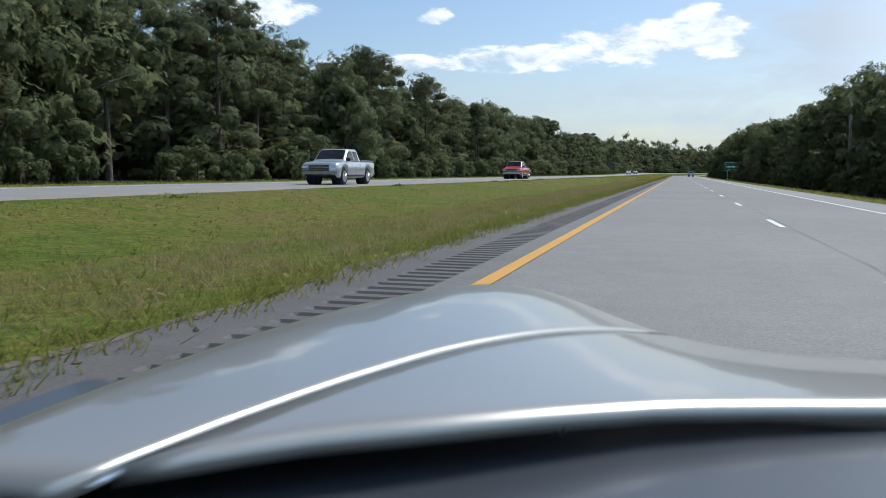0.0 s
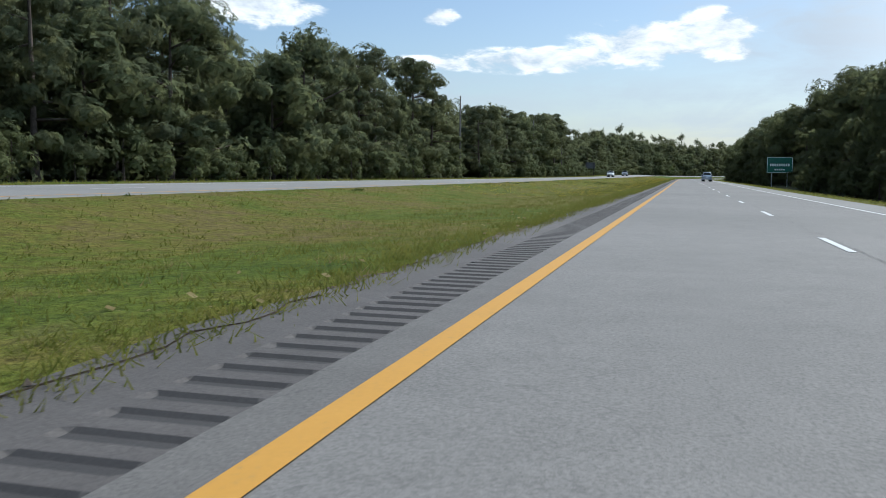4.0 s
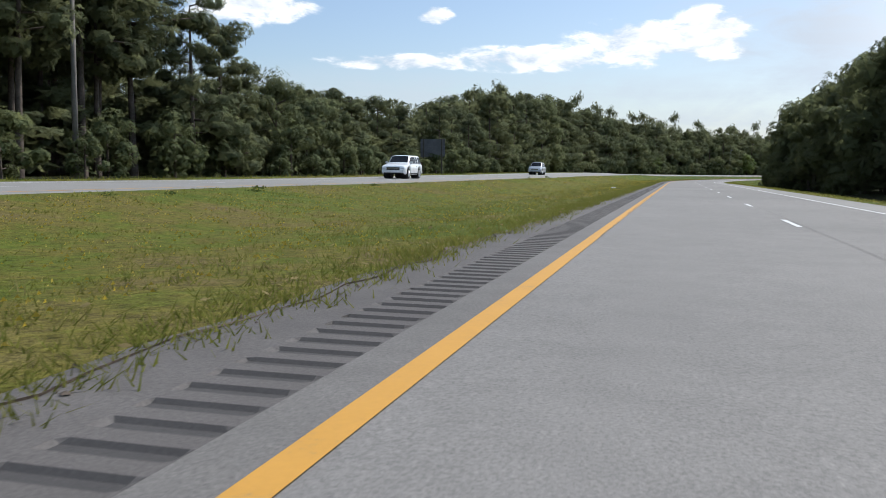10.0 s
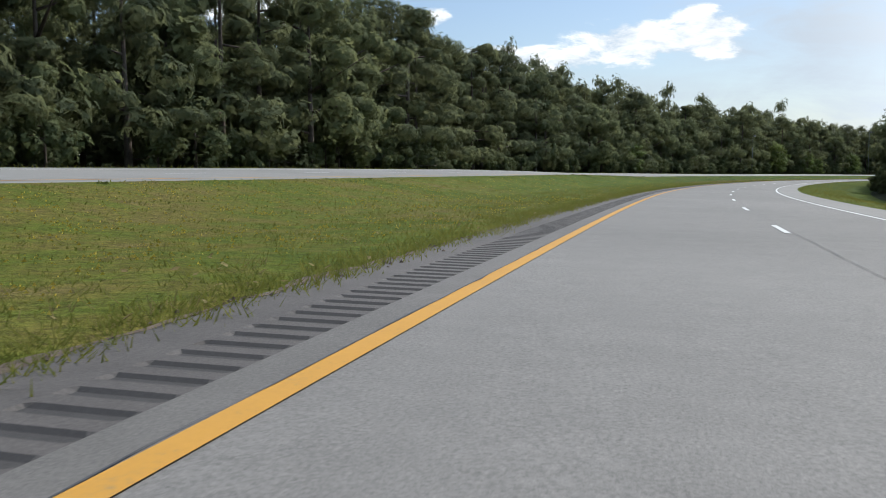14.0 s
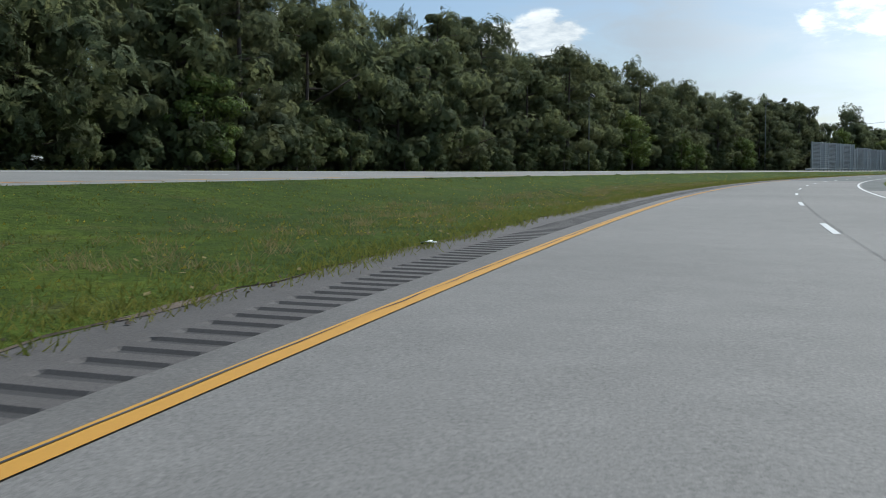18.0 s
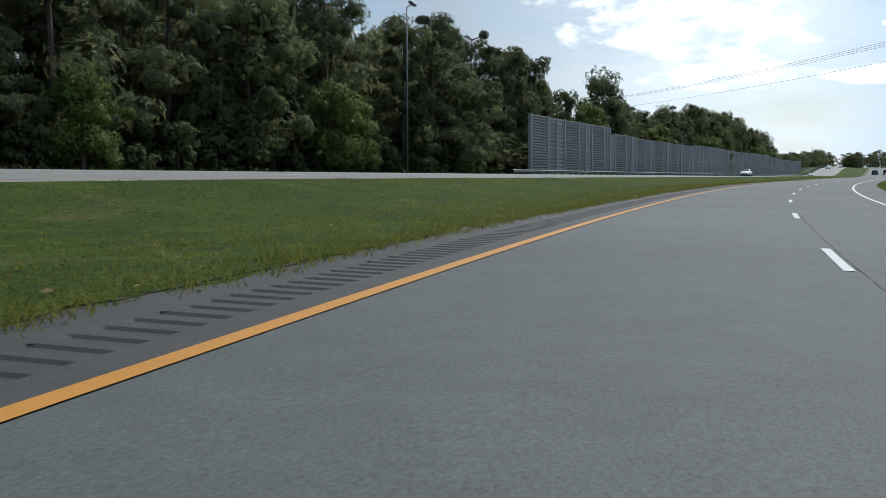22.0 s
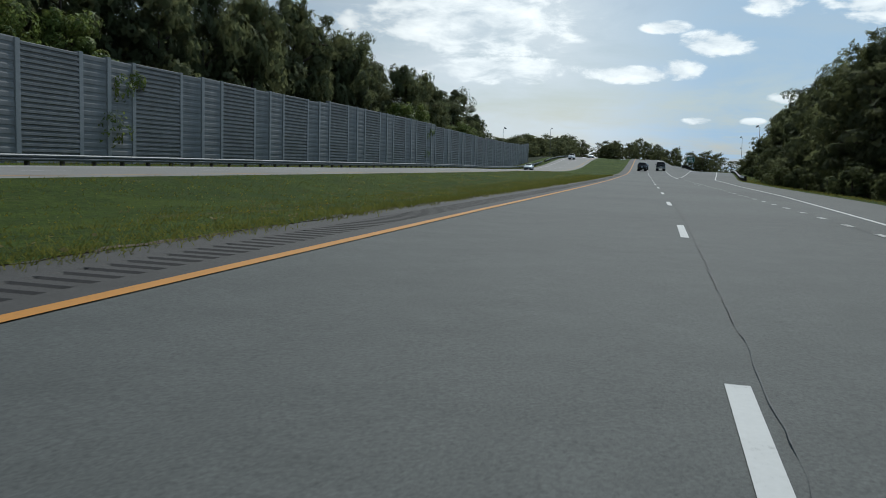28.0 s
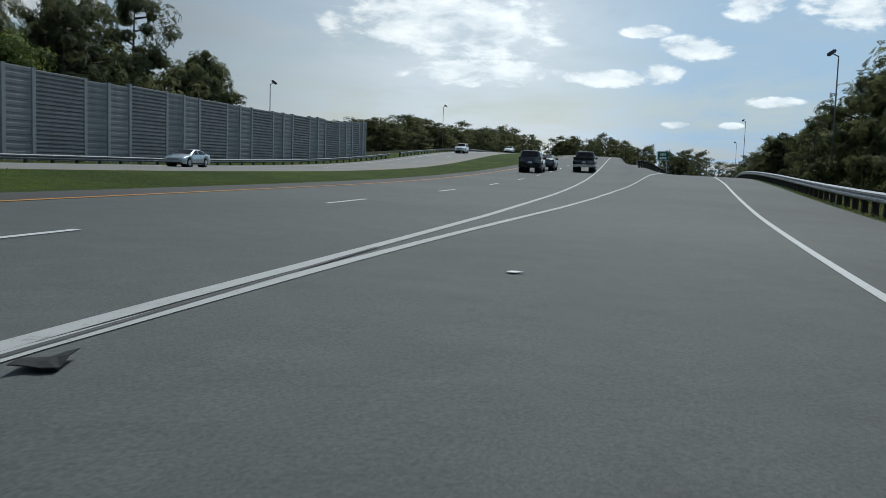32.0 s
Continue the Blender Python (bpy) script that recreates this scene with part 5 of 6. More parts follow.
guide_sign(301, 17.9, 4.4, 2.85, 2.6, 0, "green guide sign with pale lettering on steel posts", letters(-0.38, 0.4, 9, 0.42, 0.58) + letters(-0.2, 0.22, 5, 0.16, 0.26))
guide_sign(1200, 18.0, 2.5, 1.9, 5.4, 0, "green exit sign standing in the gore", letters(-0.25, 0.25, 4, 0.55, 0.8) + letters(-0.3, 0.3, 4, 0.15, 0.4))
guide_sign(424, -27.9, 3.0, 2.2, 2.05, 10, "dark bare back of a large road sign on posts", (), True)


# ---- vehicles ----
M_GLASS, _t, _b = shader("dark_car_glass", 0.05, 0.0, 0.8)
_b.inputs["Base Color"].default_value = (0.012, 0.015, 0.018, 1)
M_TYRE = speckle("black_tyre_rubber", (0.012, 0.012, 0.012), (0.03, 0.03, 0.03), 4.0, 0.9)
M_RIM = speckle("silver_alloy_rim", (0.35, 0.36, 0.37), (0.55, 0.56, 0.57), 5.0, 0.35, 20, 0.05, 0.002, 0.5, 0.8)
M_BLACK = speckle("black_plastic_trim", (0.012, 0.012, 0.013), (0.028, 0.028, 0.03), 3.0, 0.6)
M_CHROME = speckle("dull_chrome", (0.5, 0.5, 0.5), (0.65, 0.65, 0.65), 3.0, 0.2, 20, 0.02, 0.001, 0.5, 1.0)
M_TAIL = paint("dark_red_tail_lamp", (0.06, 0.014, 0.016), 0.15)
M_HEAD = paint("clear_head_lamp", (0.6, 0.62, 0.64), 0.1)
M_PLATE = speckle("pale_number_plate", (0.5, 0.5, 0.5), (0.65, 0.65, 0.63), 6.0, 0.6)
PAINTS = {"silver": paint("silver_car_paint", (0.36, 0.375, 0.4), 0.3, 0.45), "white": paint("white_car_paint", (0.72, 0.73, 0.73), 0.25),
          "black": paint("black_car_paint", (0.006, 0.0065, 0.008), 0.15, 0.0, 0.8), "red": paint("red_car_paint", (0.33, 0.03, 0.025), 0.25),
          "grey": paint("dark_grey_car_paint", (0.06, 0.065, 0.07), 0.25, 0.4), "blue": paint("pale_blue_silver_paint", (0.38, 0.44, 0.47), 0.28, 0.5)}


class Shell:
    """A car's outer skin from its profile: y ahead; a half cross-section of nine points from the sill over the belt line to the roof's middle."""

    def __init__(self, c):
        self.c, hw = c, c["W"] / 2
        deck, cab = c["deck"], c["cab"]
        y0, y3 = cab[0][0], cab[3][0]
        top = [(d[0], d[2]) for d in deck if d[0] > y0 + 0.05] + [(k[0], k[1]) for k in cab] + [(d[0], d[2]) for d in deck if d[0] < y3 - 0.05]
        roof = [(d[0], d[3] - 0.13) for d in deck if d[0] > y0 + 0.05] + [(y0, hw - 0.15), (cab[1][0], hw - 0.25), (cab[2][0], hw - 0.25), (y3, hw - 0.16)] + [(d[0], d[3] - 0.12) for d in deck if d[0] < y3 - 0.05]
        self.y_front, self.y_back = deck[0][0], deck[-1][0]
        self.grid = np.linspace(self.y_back, self.y_front, 240)

        def curve(pts, soften):
            pts = sorted(pts)
            v = np.interp(self.grid, [p[0] for p in pts], [p[1] for p in pts])
            k = max(1, int(soften / (self.grid[1] - self.grid[0])) | 1)
            return np.convolve(np.pad(v, k // 2, "edge"), np.ones(k) / k, "valid")
        self.top, self.roof = curve(top, 0.22), curve(roof, 0.3)
        self.half = curve([(d[0], d[3]) for d in deck], 0.2)
        self.belt = np.minimum(curve([(d[0], d[2] - 0.04) for d in deck], 0.3), self.top - 0.035)
        low = curve([(d[0], d[1]) for d in deck], 0.15)
        r = c["wheel"]
        for ay in c["axle"]:
            inside = np.clip((r + 0.07) ** 2 - (self.grid - ay) ** 2, 0, None)
            low = np.maximum(low, np.where(inside > 0, r + np.sqrt(inside), 0))
        self.low = np.minimum(low, self.belt - 0.12)

    def section(self, y):
        f = lambda v: float(np.interp(y, self.grid, v))
        w, zl, zb, zt, r = f(self.half), f(self.low), f(self.belt), f(self.top), f(self.roof)
        m = zl + 0.5 * (zb - zl)
        return [(w - 0.07, zl), (w - 0.01, zl + min(0.1, 0.4 * (m - zl))), (w + 0.012, m), (w - 0.005, zb - 0.12 * (zb - m)), (w - 0.05, zb),
                (r + 0.02, zt - min(0.055, 0.5 * (zt - zb))), (r - 0.06, zt), (0.5 * r, zt + 0.022), (0.0, zt + 0.03)]

    def body(self, step=0.055):
        bm = bmesh.new()
        rows = []
        for y in np.linspace(self.y_front, self.y_back, int((self.y_front - self.y_back) / step)):
            p = self.section(float(y))
            rows.append([bm.verts.new((x, y, z)) for x, z in p] + [bm.verts.new((-x, y, z)) for x, z in reversed(p[:-1])])
        for a, b in zip(rows, rows[1:]):
            for k in range(len(a) - 1):
                bm.faces.new((a[k], a[k + 1], b[k + 1], b[k]))
        bm.faces.new(rows[0])
        bm.faces.new(list(reversed(rows[-1])))
        return bm

    def pane(self, ya, yb, ia, ib, fa, fb, side, lift=0.007, n=9):
        """A strip of the skin from ya to yb between two places of the section: ia + fa and ib + fb."""
        bm = bmesh.new()
        rows = []
        for y in np.linspace(ya, yb, n):
            p = self.section(float(y))
            q = []
            for i, f in ((ia, fa), (ib, fb)):
                j = min(i + 1, len(p) - 1)
                q.append((p[i][0] + (p[j][0] - p[i][0]) * f, p[i][1] + (p[j][1] - p[i][1]) * f))
            rows.append([bm.verts.new((side * (x + lift), y, z + 0.2 * lift)) for x, z in q])
        for a, b in zip(rows, rows[1:]):
            bm.faces.new((a[0], a[1], b[1], b[0]))
        bmesh.ops.solidify(bm, geom=bm.faces[:], thickness=0.004)
        return bm

    def screen(self, ya, yb, inset=0.05, lift=0.009, n=9):
        """A screen across the car, on the slope from ya to yb."""
        bm = bmesh.new()
        rows = []
        for y in np.linspace(ya, yb, n):
            p = self.section(float(y))
            half = [(p[6][0] + 0.04 - inset, p[6][1] - 0.004), (p[7][0], p[7][1]), (0.0, p[8][1])]
            full = half + [(-x, z) for x, z in reversed(half[:-1])]
            rows.append([bm.verts.new((x, y, z + lift)) for x, z in full])
        for a, b in zip(rows, rows[1:]):
            for k in range(len(a) - 1):
                bm.faces.new((a[k], a[k + 1], b[k + 1], b[k]))
        bmesh.ops.solidify(bm, geom=bm.faces[:], thickness=0.004)
        return bm


CARS = {
    "sedan": dict(L=4.8, W=1.84, wheel=0.335, axle=(1.42, -1.4), deck=[(2.4, 0.34, 0.62, 0.78), (2.25, 0.22, 0.74, 0.88), (1.6, 0.2, 0.88, 0.92), (0.95, 0.2, 0.98, 0.92), (-0.4, 0.2, 1.0, 0.92), (-1.75, 0.2, 1.04, 0.92), (-2.2, 0.24, 1.02, 0.89), (-2.4, 0.36, 0.94, 0.8)],
                  cab=[(1.1, 0.95, 0.98), (0.12, 1.36, 0.0), (-0.8, 1.38, 0.0), (-1.95, 1.02, 0.0)], H=1.41),
    "suv": dict(L=4.7, W=1.88, wheel=0.38, axle=(1.42, -1.38), deck=[(2.35, 0.42, 0.86, 0.82), (2.2, 0.3, 0.98, 0.91), (1.5, 0.28, 1.08, 0.94), (1.0, 0.28, 1.12, 0.94), (-1.0, 0.28, 1.12, 0.94), (-2.1, 0.3, 1.12, 0.92), (-2.3, 0.4, 1.08, 0.86)],
                cab=[(1.15, 1.1, 0.0), (0.42, 1.7, 0.0), (-1.9, 1.72, 0.0), (-2.25, 1.1, 0.0)], H=1.78),
    "pickup": dict(L=5.8, W=1.98, wheel=0.41, axle=(1.85, -1.75), deck=[(2.9, 0.5, 1.02, 0.9), (2.75, 0.36, 1.12, 0.97), (2.0, 0.34, 1.18, 0.99), (1.45, 0.34, 1.22, 0.99), (-0.7, 0.34, 1.22, 0.99), (-2.75, 0.38, 1.22, 0.97), (-2.9, 0.46, 1.2, 0.94)],
                   cab=[(1.6, 1.2, 0.0), (0.85, 1.82, 0.0), (-0.5, 1.84, 0.0), (-0.75, 1.22, 0.0)], H=1.9),
}


def vehicle(kind, colour, s, o, forward, label, rack=False, size=1.0):
    """A vehicle on the road, nose along the road (forward) or against it; parts stand in the vehicle's own frame, y ahead."""
    c = CARS[kind]
    body_m = PAINTS[colour]
    root = new({"sedan": "sedan_car", "suv": "suv_car", "pickup": "pickup_truck"}[kind])
    root.matrix_world = frame_at(s, o, 0.008, 0 if forward else 180) @ Matrix.Scale(size, 4)
    hw = c["W"] / 2
    shell = Shell(c)
    part("body", shell.body(), body_m, root, "", True)
    (y0, z0, _), (y1, z1, _), (y2, z2, _), (y3, z3, _) = c["cab"]
    g1 = hw - 0.24
    part("windshield", shell.screen(y0 - 0.1, y1 + 0.06), M_GLASS, root, "dark tinted car glass")
    part("rear_window", shell.screen(y2 - 0.05, y3 + (0.14 if kind == "sedan" else 0.05), 0.07), M_GLASS, root, "dark tinted car glass")
    ym = (y1 + y2) / 2 + 0.1
    spans = [(y0 - 0.28, ym + 0.05), (ym - 0.05, y3 + 0.42)]
    if kind == "suv":
        spans = [(y0 - 0.22, ym + 0.05), (ym - 0.05, -1.16), (-1.28, -1.98)]
    if kind == "pickup":
        spans = [(y0 - 0.22, ym + 0.05), (ym - 0.05, y2 + 0.1)]
    for sx in (1, -1):
        for ya, yb in spans:
            part("side_window", shell.pane(ya, yb, 4, 4, 0.1, 0.9, sx), M_GLASS, root, "dark tinted car glass")
        part("window_trim", shell.pane(spans[0][0] + 0.06, spans[-1][1] - 0.05, 4, 4, 0.01, 0.07, sx), M_CHROME if kind == "sedan" else M_BLACK, root)
    for sx in (1, -1):
        bm = bmesh.new()
        box(bm, sx * (hw + 0.02) - 0.1, sx * (hw + 0.02) + 0.1, y0 - 0.35, y0 - 0.22, z0 + 0.0, z0 + 0.16, 0.03)
        part("mirror", bm, body_m if kind != "pickup" else M_BLACK, root)
        bm = bmesh.new()
        box(bm, sx * hw - 0.012, sx * hw + 0.012, -0.55, -0.35, z0 - 0.2, z0 - 0.17, 0.004)
        part("door_handle", bm, M_CHROME, root)
        for yy in (y0 - 0.1, -0.1 if kind != "pickup" else 0.35, -1.05 if kind != "pickup" else -0.72):
            for part_of in (1, 2):
                part("door_gap", shell.pane(yy - 0.007, yy + 0.007, part_of, part_of + 1, 0.0, 0.9 if part_of == 2 else 0.0, sx, 0.004, 2), M_BLACK, root)
        d1 = c["deck"][-2]
        f0 = c["deck"][0]
        x0, x1 = sorted((sx * (f0[3] - 0.3), sx * (f0[3] + 0.035)))
        bm = bmesh.new()
        box(bm, x0, x1, f0[0] - 0.16, f0[0] + 0.012, f0[2] - 0.2, f0[2] - 0.04, 0.03)
        part("headlight", bm, M_HEAD, root)
        wide = 0.32 if kind == "sedan" else 0.13
        hi, lo = (d1[2] - 0.06, d1[2] - 0.24) if kind == "sedan" else (d1[2] - 0.03, d1[2] - 0.3) if kind == "pickup" else (d1[2] + 0.1, d1[2] - 0.16)
        x0, x1 = sorted((sx * (d1[3] - wide), sx * (d1[3] - 0.025)))
        bm = bmesh.new()
        box(bm, x0, x1, c["deck"][-1][0] + 0.0, d1[0] + 0.04, lo, hi, 0.03)
        part("taillight", bm, M_TAIL, root)
        for ay in c["axle"]:
            r = c["wheel"]
            bm = bmesh.new()
            bmesh.ops.create_cone(bm, cap_ends=True, segments=20, radius1=r + 0.06, radius2=r + 0.06, depth=0.5, matrix=Matrix.Translation((sx * (hw - 0.32), ay, r + 0.01)) @ Matrix.Rotation(radians(90), 4, "Y"))
            part("wheel_well", bm, M_BLACK, root)
            wheel = new("wheel")
            wheel.parent = root
            bm = bmesh.new()
            rr = bmesh.ops.create_cone(bm, cap_ends=True, segments=24, radius1=r, radius2=r, depth=0.23, matrix=Matrix.Translation((sx * (hw - 0.125), ay, r)) @ Matrix.Rotation(radians(90), 4, "Y"))
            bmesh.ops.bevel(bm, geom=[e for e in bm.edges if len(e.link_faces) == 2 and any(len(f.verts) > 4 for f in e.link_faces)], offset=0.03, segments=2, affect="EDGES")
            part("tyre", bm, M_TYRE, wheel)
            bm = bmesh.new()
            bmesh.ops.create_cone(bm, cap_ends=True, segments=20, radius1=r * 0.68, radius2=r * 0.68, depth=0.016, matrix=Matrix.Translation((sx * (hw - 0.008), ay, r)) @ Matrix.Rotation(radians(90), 4, "Y"))
            for k in range(5):
                a = k * 1.2566
                rod(bm, (sx * (hw + 0.008), ay, r), (sx * (hw + 0.0), ay + math.cos(a) * r * 0.6, r + math.sin(a) * r * 0.6), 0.03, 0.022, 5)
            part("rim", bm, M_RIM, wheel)
    f, b = c["deck"][0], c["deck"][-1]
    bm = bmesh.new()
    box(bm, -f[3] * 0.62, f[3] * 0.62, f[0] - 0.05, f[0] + 0.02, f[1] + 0.2, f[2] - 0.03, 0.02)
    grille = part("grille", bm, M_BLACK, root)
    for k in range(3):
        z = f[1] + 0.26 + k * (f[2] - f[1] - 0.34) / 2.4
        bm = bmesh.new()
        box(bm, -f[3] * 0.6, f[3] * 0.6, f[0] + 0.015, f[0] + 0.035, z, z + 0.035, 0.006)
        part("grille_bar", bm, M_CHROME, grille)
    for y, w, z, nm in ((f[0] + 0.03, f[3], f[1], "front_bumper"), (b[0] - 0.05, b[3], b[1], "rear_bumper")):
        bm = bmesh.new()
        box(bm, -w - 0.03, w + 0.03, y - 0.09, y + 0.07, z - 0.02, z + 0.2, 0.04)
        part(nm, bm, M_CHROME if kind == "pickup" else body_m, root)
    for sx in (1, -1):
        bm = bmesh.new()
        x0, x1 = sorted((sx * (hw - 0.1), sx * (hw + 0.004)))
        box(bm, x0, x1, c["axle"][1] + c["wheel"] + 0.08, c["axle"][0] - c["wheel"] - 0.08, f[1] - 0.1, f[1] + 0.02, 0.02)
        part("sill", bm, M_BLACK, root)
    bm = bmesh.new()
    box(bm, -f[3] * 0.8, f[3] * 0.8, f[0] - 0.04, f[0] + 0.085, f[1] - 0.06, f[1] + 0.06, 0.02)
    part("lower_grille", bm, M_BLACK, root)
    bm = bmesh.new()
    box(bm, -0.16, 0.16, b[0] - 0.03, b[0] + 0.0, b[1] + 0.32, b[1] + 0.48, 0.004)
    part("number_plate", bm, M_PLATE, root)
    if kind == "pickup":
        bm = bmesh.new()
        box(bm, -0.84, 0.84, -2.78, -0.85, 1.2, 1.25, 0.01)
        part("bed_liner", bm, M_BLACK, root, "dark open load bed")
        for sx in (1, -1):
            bm = bmesh.new()
            box(bm, sx * 0.93 - 0.05, sx * 0.93 + 0.05, -2.85, -0.78, 1.2, 1.275, 0.03)
            part("bed_rail", bm, body_m, root)
        bm = bmesh.new()
        box(bm, -0.9, 0.9, -2.9, -2.8, 1.0, 1.275, 0.02)
        part("tailgate", bm, body_m, root)
    if rack:
        for sx in (1, -1):
            bm = bmesh.new()
            rod(bm, (sx * (g1 - 0.05), y1 - 0.2, z1 + 0.1), (sx * (g1 - 0.05), y2 + 0.1, z2 + 0.1), 0.025, 0.025, 6)
            part("roof_rail", bm, M_BLACK, root)
        for yy in (y1 - 0.4, (y1 + y2) / 2, y2 + 0.3):
            bm = bmesh.new()
            rod(bm, (-g1 + 0.05, yy, z1 + 0.13), (g1 - 0.05, yy, z1 + 0.13), 0.02, 0.02, 6)
            part("rack_bar", bm, M_BLACK, root)
    return tagged(root, label, {"sedan": "car", "suv": "car", "pickup": "pickup truck"}[kind], "vehicles on the road")


vehicle("pickup", "silver", 45.2, -15.5, False, "silver crew-cab pickup truck on the pale carriageway", False, 0.98)
vehicle("sedan", "black", 122.2, -18.8, False, "black sedan with bright rims on the pale carriageway")
vehicle("pickup", "red", 97.5, -15.2, False, "red pickup truck on the pale carriageway")
vehicle("suv", "silver", 309.0, 5.55, True, "silver off-road car with a roof rack on the lanes", True)
vehicle("suv", "white", 378.4, -17.9, False, "white off-road car on the pale carriageway", False, 0.95)
vehicle("suv", "silver", 445.0, -18.2, False, "silver off-road car on the pale carriageway")
vehicle("sedan", "blue", 1058.0, -18.8, False, "pale blue sedan passing the noise wall", False, 0.84)
vehicle("suv", "black", 1077.0, 2.4, True, "black off-road car climbing towards the rise")
vehicle("sedan", "grey", 1086.0, 2.8, True, "dark grey sedan climbing towards the rise")
vehicle("pickup", "black", 1087.0, 6.3, True, "black pickup truck climbing towards the rise")
vehicle("suv", "white", 1163.0, -18.6, False, "white off-road car coming down the rise")
vehicle("sedan", "white", 1205.0, -15.2, False, "white car coming down the rise")
vehicle("sedan", "white", 894.0, -18.7, False, "white sedan passing along the noise wall")


# ---- the car that carries the camera, standing where the drive begins ----
def carrier_car():
    """Front of a low silver car: crowned bonnet, swollen wings, cowl, lamps, bumper and front wheels. x to the right of its middle, y ahead."""
    root = new("silver_car")
    root.matrix_world = Matrix.Translation((0.33, 0.0, 0.0))
    silver = paint("bright_silver_paint", (0.34, 0.318, 0.285), 0.3, 0.6, 0.5, 0.05)
    trim = paint("cowl_plastic", (0.04, 0.044, 0.052), 0.35, 0.0, 0.2, 0.1)

    def skin(x, y):
        crown = 0.8204 - 0.1077 * (y - 0.5) ** 2 + 0.092 * max(0.0, y - 1.9) ** 2
        swell = 0.1184 * math.exp(-((y - 1.8) / 0.8) ** 2) * math.exp(-((abs(x) - 0.553) / 0.2526) ** 2)
        edge = 4.18 * max(0.0, abs(x) - 0.69) ** 2
        return crown + swell - edge

    def seam(y):
        return float(np.interp(y, [0.43, 0.56, 0.68, 0.84, 1.04, 1.17, 1.27, 1.45, 2.3], [0.592, 0.558, 0.522, 0.467, 0.383, 0.326, 0.286, 0.255, 0.3]))

    def rear(u):
        """y of the bonnet's rear edge, from its left end (0) to its right end (1)."""
        return float(np.interp(abs(1.14 * u - 0.57), [0.0, 0.095, 0.213, 0.3, 0.377, 0.444, 0.505, 0.567], [0.822, 0.802, 0.759, 0.715, 0.649, 0.586, 0.537, 0.466]))

    def patch(name, x0, x1, y0, y1, nx, ny, mat, lift=0.0, thick=0.012):
        """x0 and x1 are functions of y."""
        bm = bmesh.new()
        grid = []
        for j in range(ny + 1):
            row = []
            for i in range(nx + 1):
                back = y0(i / nx) if callable(y0) else y0
                y = back + (y1 - back) * j / ny
                x = x0(y) + (x1(y) - x0(y)) * i / nx
                row.append(bm.verts.new((x, y, skin(x, y) + lift)))
            grid.append(row)
        for j in range(ny):
            for i in range(nx):
                bm.faces.new((grid[j][i], grid[j][i + 1], grid[j + 1][i + 1], grid[j + 1][i]))
        bmesh.ops.recalc_face_normals(bm, faces=bm.faces)
        bmesh.ops.solidify(bm, geom=bm.faces[:], thickness=thick)
        return part(name, bm, mat, root, "", True)
    patch("bonnet", lambda y: -seam(y) + 0.004, lambda y: seam(y) - 0.004, rear, 2.25, 48, 34, silver)
    for sx in (-1, 1):
        patch("wing", lambda y, k=sx: k * (seam(y) + 0.004), lambda y, k=sx: k * 0.885, 0.43, 2.2, 24, 40, silver)
        # thin chrome strip that imitates the highlight on the bonnet's rolled edge
        patch("seam_strip", lambda y, k=sx: k * (seam(y) - 0.004), lambda y, k=sx: k * (seam(y) + 0.004), 0.45, 2.2, 1, 40, M_CHROME, -0.004, 0.004)
        bm = bmesh.new()
        rows = []
        for j in range(24):
            y = 0.43 + 1.77 * j / 23
            z = skin(sx * 0.885, y)
            rows.append([bm.verts.new((sx * (0.885 + 0.02 * math.sin(3.14 * k / 5)), y, z + (0.24 - z) * k / 5)) for k in range(6)])
        for a, b in zip(rows, rows[1:]):
            for k in range(5):
                bm.faces.new((a[k], a[k + 1], b[k + 1], b[k]))
        bmesh.ops.solidify(bm, geom=bm.faces[:], thickness=0.012)
        part("side_panel", bm, silver, root, "", True)
        wheel = new("wheel")
        wheel.parent = root
        bm = bmesh.new()
        bmesh.ops.create_cone(bm, cap_ends=True, segments=28, radius1=0.33, radius2=0.33, depth=0.22, matrix=Matrix.Translation((sx * 0.81, 1.45, 0.33)) @ Matrix.Rotation(radians(90), 4, "Y"))
        part("tyre", bm, M_TYRE, wheel)
        bm = bmesh.new()
        bmesh.ops.create_cone(bm, cap_ends=True, segments=20, radius1=0.22, radius2=0.2, depth=0.03, matrix=Matrix.Translation((sx * 0.925, 1.45, 0.33)) @ Matrix.Rotation(radians(90), 4, "Y"))
        part("rim", bm, M_RIM, wheel)
        bm = bmesh.new()
        box(bm, sx * 0.66 - 0.16, sx * 0.66 + 0.16, 2.1, 2.26, 0.5, 0.62, 0.04)
        part("headlight", bm, M_HEAD, root)
    bm = bmesh.new()
    box(bm, -0.86, 0.86, 2.12, 2.3, 0.22, 0.5, 0.07)
    part("front_bumper", bm, silver, root)
    bm = bmesh.new()
    # the cowl's dark colour also stands in for the dash reflected in the windscreen
    box(bm, -0.86, 0.86, 0.3, 0.82, 0.72, 0.792, 0.02)
    cowl = part("cowl", bm, trim, root, "dark plastic cowl below the windscreen")
    bm = bmesh.new()
    bmesh.ops.create_uvsphere(bm, u_segments=10, v_segments=6, radius=0.008, matrix=Matrix.Translation((-0.342, 0.664, 0.814)))
    part("washer_nozzle", bm, M_BLACK, cowl)
    bm = bmesh.new()
    bmesh.ops.create_uvsphere(bm, u_segments=20, v_segments=10, radius=1.0, matrix=Matrix.LocRotScale((-0.535, 0.41, 0.786), None, (0.055, 0.045, 0.03)))
    part("corner_cap", bm, M_POLE, cowl, "grey rounded cap at the cowl's corner", True)
    bm = bmesh.new()
